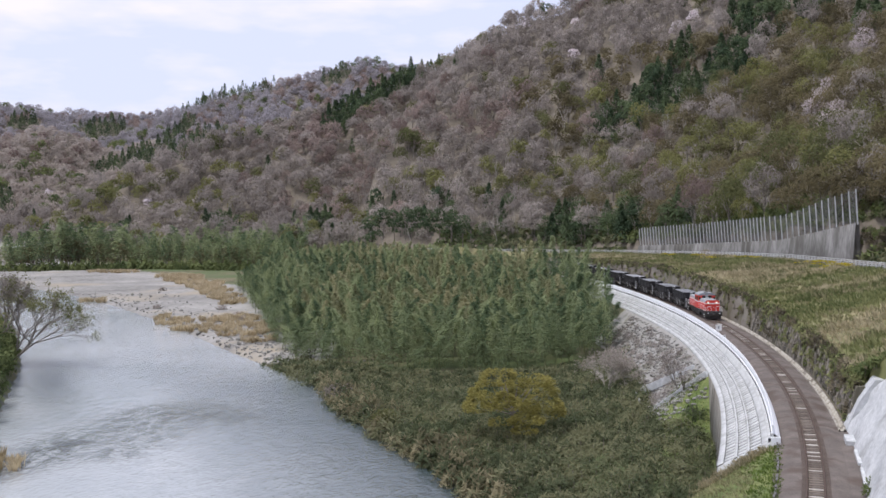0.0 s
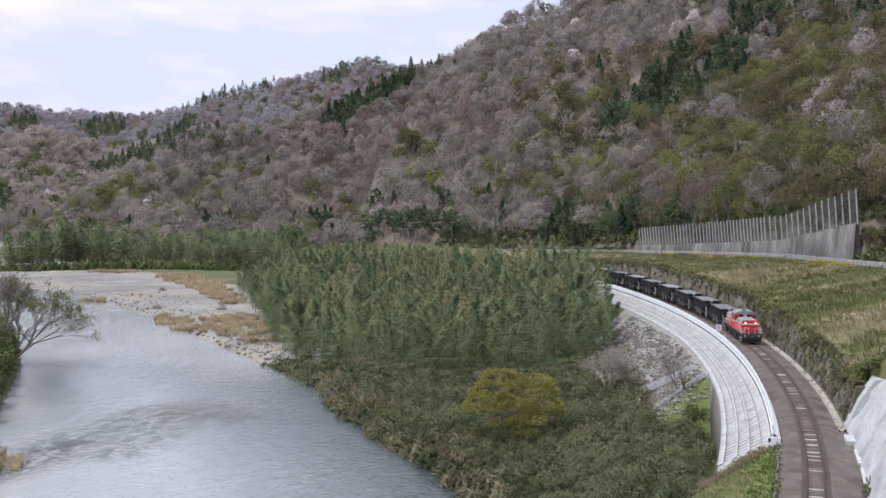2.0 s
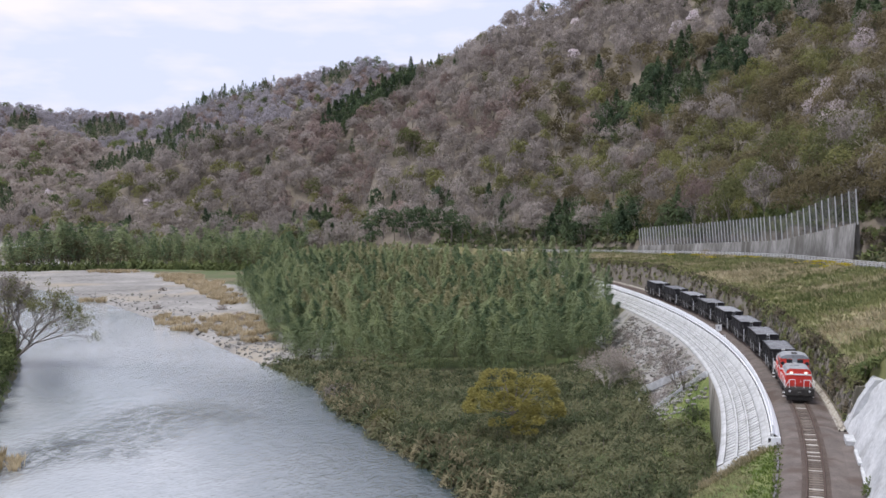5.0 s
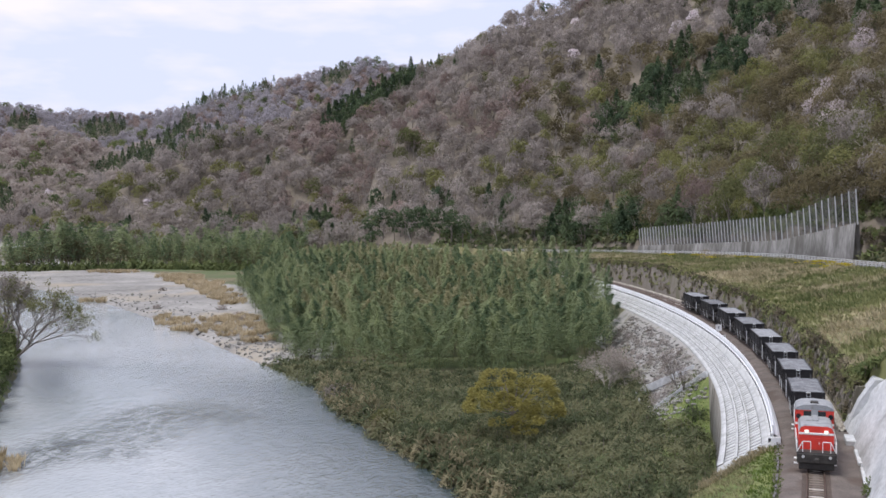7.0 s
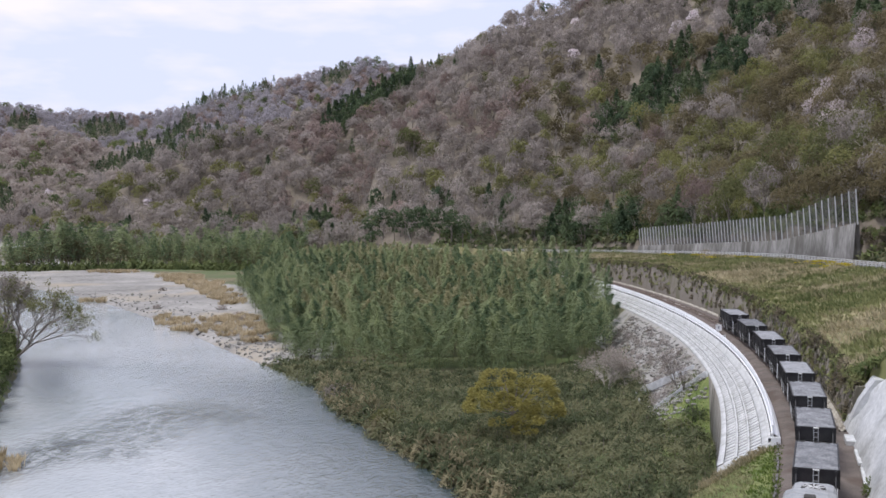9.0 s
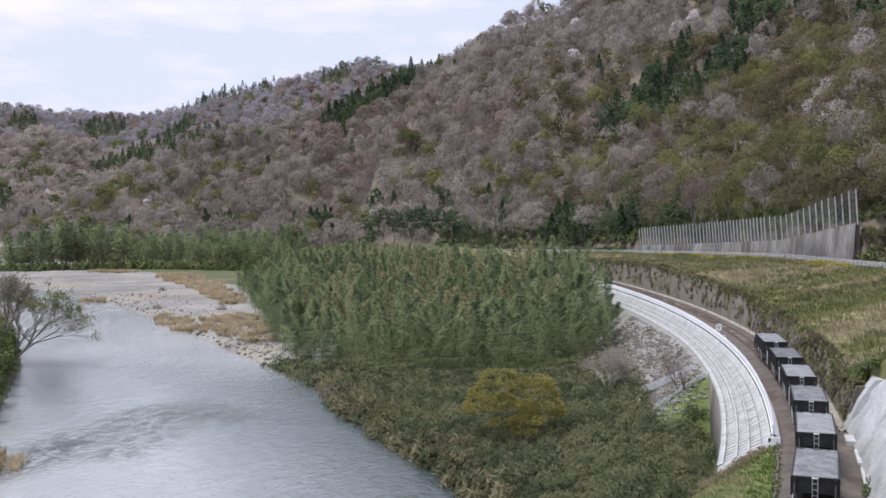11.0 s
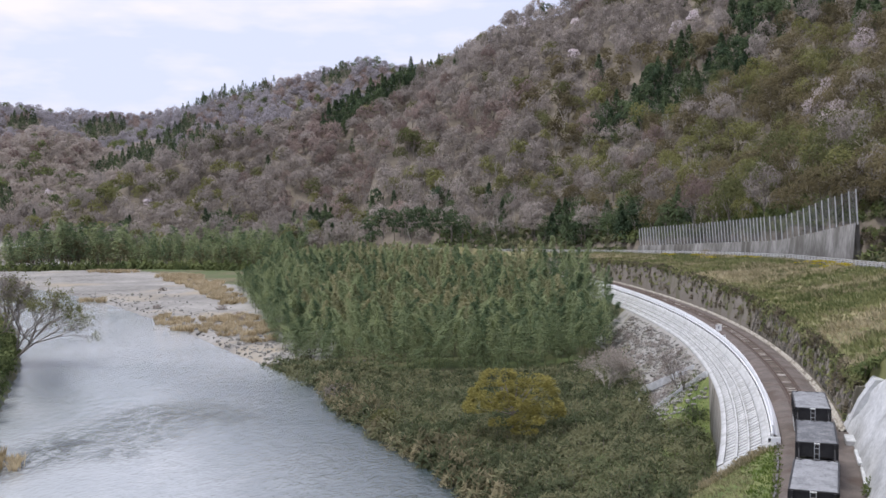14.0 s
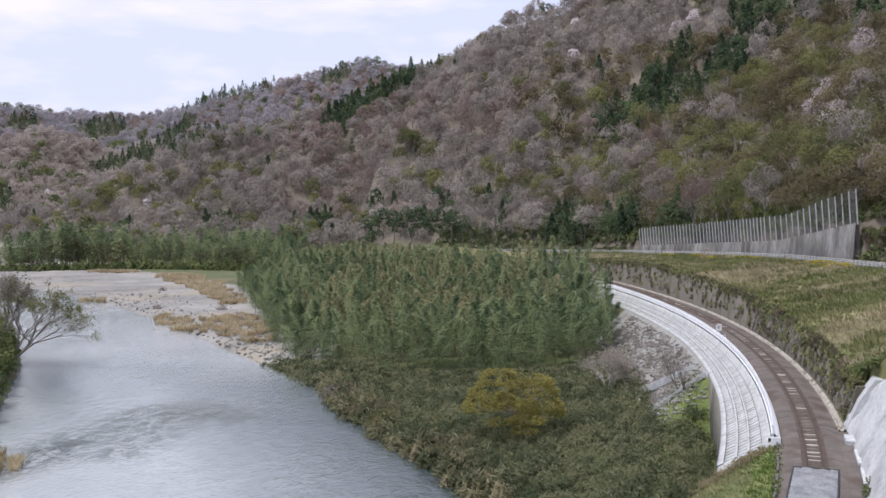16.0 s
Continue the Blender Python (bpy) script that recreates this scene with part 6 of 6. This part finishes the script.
def build_banks():
    r = np.random.RandomState(55)
    # bushes on the opposite bank
    x, y = scatter(-110, -44, 118, 205, 2.0, r)
    lx = np.interp(y, L_Y, L_X)
    ok = (x < lx - 1.6) & (x > lx - 26) & (y > 138)
    x, y = x[ok], y[ok]
    s = r.uniform(0.8, 1.3, len(x)) * 1.5
    masses("bank_bushes", [bush(k, 120, 1.9, 1.4, 0.7, 0.2) for k in (80, 81, 82)], np.stack([x, y, ground_z(x, y) - 0.2, s, s], 1), [M_HEDGE, M_BARK], "green bushes on the opposite river bank", "bushes", r)
    # thicket at the far bend
    x, y = scatter(-215, -62, 452, 506, 4.2, r)
    ok = (y > np.interp(x, [-215, -190, -130, -62], [500, 462, 470, 448]))
    x, y = x[ok], y[ok]
    h = r.uniform(0.75, 1.2, len(x)) * (1 + 0.45 * waves(x, y, 0.07, 91))
    masses("far_thicket", [plume(k, 170, 11.5) for k in (90, 91, 92)], np.stack([x, y, ground_z(x, y) - 0.2, h * 1.8, h * 1.4], 1), [M_BAMBOO, M_CULM], "green thicket along the far river bend", "thicket", r)
    masses("far_bare_thicket", [broad_tree(k, 150, 1.5, 0.3, 0.7, 10, 4.5, low=0.15, limbs=22) for k in (93, 94)], np.stack([x, y + 3, ground_z(x, y) - 0.2, h * 0.9, h * 1.05], 1)[r.uniform(size=len(x)) < 0.3], [M_RUSSET, M_BARK], "bare brownish trees in the far thicket", "thicket", r)
    # bushes before the thicket
    x, y = scatter(-205, -60, 444, 474, 3.0, r)
    ok = np.abs(y - np.interp(x, [-215, -190, -130, -62], [498, 460, 468, 446])) < 3.5
    x, y = x[ok], y[ok]
    s = r.uniform(1.2, 2.4, len(x))
    masses("bank_bushes", [bush(k, 110, 1.9, 1.4, 0.8, 0.3) for k in (83, 84)], np.stack([x, y, ground_z(x, y) - 0.2, s, s], 1), [M_HEDGE, M_BARK], "dark bushes along the far gravel bar", "bushes", r)
    # brush on the stone pitching
    n = 150
    y = r.uniform(140, 205, n)
    x = track_x(y) - fence_off(y) - wall_wide(y) - r.uniform(0.8, 6.8, n)
    s = r.uniform(0.4, 1.0, n)
    masses("pitching_brush", [bush(k, 90, 1.3, 1.1, 0.6, 0.08) for k in (87, 88)], np.stack([x, y, ground_z(x, y), s, s], 1), [M_TWIG, M_BARK], "dry grey brush growing on the stone pitching", "brush", r)
    # dry reeds on the gravel bar
    reeds = [(-64, 258, 5, 4), (-58, 246, 6, 4), (-50, 240, 5, 4), (-52, 262, 7, 7), (-46, 250, 5, 6), (-44, 232, 5, 3), (-38, 222, 4, 3), (-38, 240, 4, 6), (-104, 318, 4, 5), (-136, 446, 12, 4), (-98, 405, 7, 14), (-82, 372, 6, 14), (-73, 345, 5, 10), (-106, 418, 6, 8), (-91, 386, 5, 10), (-78, 358, 5, 10), (-66, 326, 5, 9), (-60, 308, 4, 8), (-70, 268, 3, 3), (-48.8, 113, 3, 3.5), (-52, 118, 3, 4), (-48.8, 113, 3, 3.5), (-49.4, 115, 3, 4)]
    rows = []
    for cx, cy, a, b in reeds:
        n = int(a * b * 1.15)
        q, t = np.sqrt(r.uniform(0, 1, n)), r.uniform(0, 6.28, n)
        xx, yy = cx + a * q * np.cos(t), cy + b * q * np.sin(t)
        m = r.uniform(0.6, 1.2, n)
        rows.append(np.stack([xx, yy, np.maximum(ground_z(xx, yy), -10.1), m, m], 1))
    masses("dry_reeds", [tuft(k, 40, 1.5, 0.8, 0.14) for k in (95, 96, 97)], np.concatenate(rows), [M_DRY, M_DRY], "straw-coloured dry reeds on the gravel bar", "reeds", r)
    # driftwood bushes on the bar
    x = np.array([-92, -78, -52, -49, -40, -36, -60.0])
    y = np.array([352, 292, 272, 262, 250, 243, 290.0])
    masses("bar_bushes", [bush(k, 160, 1.2, 1.5) for k in (98, 99)], np.stack([x, y, ground_z(x, y), np.full(7, 1.1), np.full(7, 1.1)], 1), [M_TWIG, M_BARK], "low grey bushes on the gravel bar", "bushes", r)
    # reddish brush along the foot of the bamboo
    g = np.array(GROVE + GROVE[:1], float)
    t = r.uniform(0, 3.99, 260)
    i, f = t.astype(int), t - t.astype(int)
    x = g[i, 0] * (1 - f) + g[i + 1, 0] * f + r.normal(size=260) * 1.0
    y = g[i, 1] * (1 - f) + g[i + 1, 1] * f - 1.5 + r.normal(size=260) * 1.0
    s = r.uniform(0.8, 1.4, 260)
    masses("edge_brush", [bush(k, 150, 1.8, 1.4) for k in (85, 86)], np.stack([x, y, ground_z(x, y) - 0.2, s, s], 1), [M_SASA, M_BARK], "mixed brush along the edge of the bamboo grove", "brush", r)


def build_foot_brush():
    """Undergrowth along the foot of the hill."""
    r = np.random.RandomState(61)
    x, y = scatter(-160, 130, 150, 545, 2.7, r)
    _, s, _ = along(FOOT, x, y)
    ok = (s > -4) & (s < 13) & (x / y < 0.44) & ((s > 1) | (y > 350) | (y < 222)) & (x - np.interp(y, [p[1] for p in ROAD], [p[0] for p in ROAD]) > ROAD_W + 1)
    x, y = x[ok], y[ok]
    m = r.uniform(0.9, 2.0, len(x))
    tone = waves(x, y, 0.06, 62) + 0.3 * r.normal(size=len(x))
    rows = np.stack([x, y, ground_z(x, y) - 0.2, m, m], 1)
    kinds = [bush(k, 90, 1.7, 1.4, 0.8, 0.28) for k in (64, 65, 66)]
    masses("hill_foot_brush", kinds, rows[tone < 0.05], [M_HEDGE, M_BARK], "green undergrowth along the foot of the hill", "brush", r)
    masses("hill_foot_brush", kinds, rows[tone >= 0.05], [M_SASA, M_BARK], "olive undergrowth along the foot of the hill", "brush", r)


def build_cliff_weeds():
    """Creepers and bushes on the cut rock face at the near end of the rockfall wall."""
    r = np.random.RandomState(63)
    n = 420
    y = r.uniform(150, 224, n)
    x = np.interp(y, [130, 200, 221], [92, 91, 88]) - r.uniform(-0.2, 0.9, n)
    t = r.uniform(0, 1, n)
    z = np.interp(y, [p[1] for p in ROAD], [p[2] for p in ROAD]) + t * 6.5
    m = r.uniform(0.5, 1.2, n)
    rows = np.stack([x, y, z, m, m], 1)
    kinds = [bush(k, 70, 1.2, 1.1, 0.6, 0.25) for k in (181, 182)]
    masses("cliff_creepers", kinds, rows[:150], [M_HEDGE, M_BARK], "green creepers on the cut rock face", "creepers", r)
    masses("cliff_creepers", kinds, rows[150:], [M_BRUSH, M_BARK], "dry brown creepers on the cut rock face", "creepers", r)


def build_bank_grass():
    r = np.random.RandomState(66)
    n = 130
    y = r.uniform(91.0, 99, n)
    x = track_x(y) + r.uniform(3.9, 8.5, n)
    m = r.uniform(0.5, 1.1, n)
    masses("corner_weeds", [bush(k, 90, 1.2, 1.0, 0.5, 0.14) for k in (67, 68)], np.stack([x, y, ground_z(x, y) - 0.1, m, m], 1), [M_HEDGE, M_BARK], "green weeds beside the sprayed concrete", "weeds", r)
    x, y = scatter(20, 84, 70, 345, 0.95, r)
    u = x - track_x(y)
    ru = np.interp(y, [p[1] for p in ROAD], [p[0] for p in ROAD]) - track_x(y)
    ok = (u > np.interp(y, [60, 88, 95, 96], [7.2, 6.8, 4.7, 4.4])) & (u < ru - 0.4) & (r.uniform(size=len(x)) < np.interp(y, [90, 345], [1.0, 0.55]))
    x, y, u = x[ok], y[ok], u[ok]
    z = ground_z(x, y)
    s = r.uniform(0.6, 1.5, len(x)) * (1 + 0.5 * waves(x, y, 0.4, 71))
    tone = waves(x, y, 0.10, 72) + 0.6 * waves(x, y, 0.33, 73) + 0.13 * r.normal(size=len(x))
    rows = np.stack([x, y, z - 0.05, s, s], 1)
    tall = [tuft(k, 18, 0.6, 0.8, 0.12) for k in (131, 132, 133)]
    masses("bank_grass", tall, rows[(tone < 0.24) & (tone > -0.08)], [M_STRAW, M_STRAW], "rough mixed grass on the bank below the road", "grass", r)
    masses("dry_bank_grass", tall, rows[tone >= 0.24], [M_DRYBANK, M_DRYBANK], "pale dry grass on the bank below the road", "grass", r)
    masses("green_bank_grass", tall, rows[tone <= -0.08], [M_BANKGREEN, M_BANKGREEN], "green weeds on the bank below the road", "grass", r)
    # green patch at the foot of the white wall
    n = 500
    gy = r.uniform(118, 140, n)
    gx = track_x(gy) - fence_off(gy) - wall_wide(gy) - r.uniform(0.8, 6.0, n)
    m = r.uniform(0.6, 1.3, n)
    masses("wall_foot_grass", [tuft(k, 12, 0.22, 0.7, 0.06) for k in (167, 168)], np.stack([gx, gy, ground_z(gx, gy), m, m], 1), [M_GRASS, M_GRASS], "green grass at the foot of the white wall", "grass", r)
    # weeds that overhang the masonry wall
    n = 2300
    y = r.uniform(92, 320, n)
    top = np.interp(y, [88, 95, 130, 200, 230, 265, 330], [3.1, 3.1, 3.1, 4.5, 5.1, 4.1, 2.7])
    down = r.uniform(0, 1, n) ** 2.6
    x = track_x(y) + 4.5 - 0.75 * down
    s = r.uniform(0.4, 1.1, n)
    rows = np.stack([x, y, top - 0.1 - down * (top - 0.2), s, s * 1.1], 1)
    masses("wall_weeds", [bush(k, 46, 1.0, 1.0, 0.6, 0.2) for k in (141, 142)], rows[: n // 4], [M_BANKGREEN, M_BARK], "green weeds hanging over the masonry wall", "weeds", r)
    masses("wall_brush", [bush(k, 46, 1.2, 0.8, 0.8, 0.14) for k in (143, 144)], rows[n * 5 // 8:], [M_BRUSH, M_BARK], "dry brown brush on the masonry wall", "weeds", r)
    # rape in flower below the road
    rows = []
    for cx, cy, k in ((68.5, 282, 18), (71.5, 250, 12), (72, 200, 26), (71, 190, 22), (64, 300, 12), (66, 262, 8)):
        xx, yy = cx - np.abs(r.normal(size=k)) * 1.6, cy + r.normal(size=k) * 4
        rows.append(np.stack([xx, yy, ground_z(xx, yy) + 0.35, np.full(k, 0.8), np.full(k, 0.7)], 1))
    masses("rape_flowers", [tuft(k, 22, 0.5, 0.7, 0.2) for k in (151, 152)], np.concatenate(rows), [M_RAPE, M_RAPE], "yellow rape in flower below the road", "flowers", r)
    # grass at the end of the white wall and below it
    x, y = scatter(2, 30, 60, 86, 0.42, r)
    u = x - track_x(y)
    ok = (u < -2.5) & (u > -9.5) & (y < 84.0)
    x, y, u = x[ok], y[ok], u[ok]
    s = r.uniform(0.6, 1.2, len(x))
    green = u + 0.5 * r.normal(size=len(x)) > -4.6
    rows = np.stack([x, y, ground_z(x, y) - 0.03, s, s], 1)
    n = 170
    fy = r.uniform(82.2, 83.7, n)
    fx = track_x(fy) - r.uniform(3.4, 8.4, n)
    m = r.uniform(0.9, 1.7, n)
    masses("wall_foot_straw", [tuft(k, 14, 0.26, 0.45, 0.05) for k in (165, 166)], np.stack([fx, fy, ground_z(fx, fy), m, m], 1), [M_DRYBANK, M_DRYBANK], "pale dry grass at the end of the white wall", "grass", r)
    masses("verge_grass", [tuft(k, 20, 0.26, 0.34, 0.04) for k in (161, 162)], rows[green], [M_GRASS, M_GRASS], "short bright green grass beside the track", "grass", r)
    masses("verge_straw", [tuft(k, 14, 0.34, 0.4, 0.045) for k in (163, 164)], rows[~green], [M_STRAW, M_STRAW], "dry straw-coloured grass on the slope", "grass", r)


def build_bar_stones():
    """Boulders and cobbles along the water's edge of the gravel bar."""
    r = np.random.RandomState(78)
    bm = bmesh.new()
    bmesh.ops.create_icosphere(bm, subdivisions=1, radius=0.5)
    bv, bf = np.array([v.co[:] for v in bm.verts]), np.array([[v.index for v in f.verts] for f in bm.faces])
    bm.free()
    n = 900
    y = 176 + 170 * r.uniform(0, 1, n) ** 1.7
    x = np.interp(y, R_Y, R_X) + 0.4 + np.abs(r.normal(size=n)) * np.interp(y, [176, 200, 340], [3, 8, 14])
    z = ground_z(x, y)
    vs, fs = [], []
    for i in range(n):
        v = bv * r.uniform(0.3, 1.0, 3) * (1 + 0.2 * r.normal(size=(len(bv), 1))) * r.uniform(0.5, 1.3)
        vs.append(v + np.array([x[i], y[i], z[i]])), fs.append(bf + i * len(bv))
    tagged(obj("bar_stones", np.concatenate(vs), np.concatenate(fs), M_PITCH), "grey cobbles and boulders along the gravel bar", "stones", kind="stuff")
    shed = tagged(new("white_shed"), "small distant white roofed shed by the river", "shed")
    shed.matrix_basis = pose(-206, 523, float(ground_z(-206, 523)), 0, 0, 8)
    part("wall", made((-3.4, 3.4, -2, 2, 0, 3.2 + (-1.9 - 3.2 - float(ground_z(-206, 523)))), bevel=0.03), M_OLDCON, shed)
    part("roof", made((-3.8, 3.8, -2.4, 2.4, -1.9 - float(ground_z(-206, 523)), -0.9 - float(ground_z(-206, 523))), bevel=0.05), M_WHITEPAINT, shed, "white roof")


def build_pitching():
    """Loose-laid pale stones below the white wall, edged by concrete strips."""
    r = np.random.RandomState(77)
    bm = bmesh.new()
    bmesh.ops.create_icosphere(bm, subdivisions=1, radius=0.5)
    bv, bf = np.array([v.co[:] for v in bm.verts]), np.array([[v.index for v in f.verts] for f in bm.faces])
    bm.free()
    vs, fs, k = [], [], 0
    x, y = scatter(15, 42, 130, 206, 0.72, r)
    u, fo = x - track_x(y), -fence_off(y) - wall_wide(y)
    ok = (u < fo - 0.4) & (u > fo - 6.3) & (r.uniform(size=len(x)) < 0.85)
    for px, py, pz in zip(x[ok], y[ok], ground_z(x[ok], y[ok])):
        sc = r.uniform(0.45, 1.0, 3) * np.array([0.95, 1.0, 0.6])
        v = bv * sc * (1 + 0.18 * r.normal(size=(len(bv), 1)))
        a = r.uniform(0, 6.28)
        v = np.stack([v[:, 0] * math.cos(a) - v[:, 1] * math.sin(a), v[:, 0] * math.sin(a) + v[:, 1] * math.cos(a), v[:, 2]], 1)
        vs.append(v + np.array([px, py, pz])), fs.append(bf + k)
        k += len(bv)
    tagged(obj("stone_pitching", np.concatenate(vs), np.concatenate(fs), M_PITCH), "pale grey stone pitching below the white wall", "stone pitching", kind="stuff")
    for a, b, w in (((33.6, 143.5), (27.6, 152.5), 0.4), ((33.0, 134.0), (27.8, 139.5), 0.55), ((27.4, 152.5), (26.6, 144.5), 0.3)):
        (x0, y0), (x1, y1) = a, b
        z0, z1 = float(ground_z(x0, y0)), float(ground_z(x1, y1))
        p, q = Vector((x0, y0, z0 + 0.35)), Vector((x1, y1, z1 + 0.35))
        d = q - p
        o = tagged(new("concrete_strip"), "pale concrete strip edging the stone pitching", "concrete strip", "edging strips")
        o.matrix_basis = Matrix.Translation((p + q) / 2) @ d.to_track_quat("Y", "Z").to_matrix().to_4x4()
        part("strip", made((-w / 2, w / 2, -d.length / 2, d.length / 2, -0.9, 0.15), bevel=0.04), M_SHOT, o)


# ---- building the place ----
build_ground()
build_water()
build_track()
build_embankment()
build_railing()
build_hill_side()
build_road()
build_barrier()
build_signs()
build_edge_kerb()
build_woods()
build_pale_trunks()
build_bamboo()
build_scrub()
build_single_trees()
build_banks()
build_foot_brush()
build_cliff_weeds()
build_bank_grass()
build_pitching()
build_bar_stones()


def draw_all_to_eye():
    """Scale what has been built so far toward the camera, so that it still fits the view."""
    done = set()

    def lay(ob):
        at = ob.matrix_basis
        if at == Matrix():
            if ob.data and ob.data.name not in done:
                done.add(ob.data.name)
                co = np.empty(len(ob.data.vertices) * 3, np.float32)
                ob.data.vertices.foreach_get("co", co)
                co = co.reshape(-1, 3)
                ob.data.vertices.foreach_set("co", np.stack(drawn_to_eye(co[:, 0], co[:, 1], co[:, 2]), 1).astype(np.float32).ravel())
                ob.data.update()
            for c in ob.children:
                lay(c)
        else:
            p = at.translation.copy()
            ob.matrix_basis = Matrix.Translation(Vector([float(v) for v in drawn_to_eye(*p)]) - p) @ at
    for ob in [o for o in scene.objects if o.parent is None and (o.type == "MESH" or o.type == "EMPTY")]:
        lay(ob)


draw_all_to_eye()
loco, loco_wheels = build_loco()
wagon, wagon_wheels = build_wagon()
wagons = [wagon] + [copy_thing(wagon, Matrix()) for _ in range(7)]


def motions():
    """The train rolls along the curve towards the viewer at an even speed."""
    times = [k * 0.5 for k in range(33)]
    walk(loco, [(t, rail_pose(LOCO_AT - SPEED * t, 3.9)) for t in times])
    for i, w in enumerate(wagons):
        walk(w, [(t, rail_pose(FIRST_AT + i * PITCH - SPEED * t, 4.2)) for t in times])

    # the wheels turn with the way rolled
    ticks = [k / 30 for k in range(481)]
    for thing in [loco] + wagons:
        for wheel in [c for c in thing.children if c.name.startswith("wheelset")]:
            y = wheel.matrix_basis.translation.y
            walk(wheel, [(t, pose(0, y, 0.43, math.degrees(SPEED * t / 0.43), 0, 0)) for t in ticks])


motions()
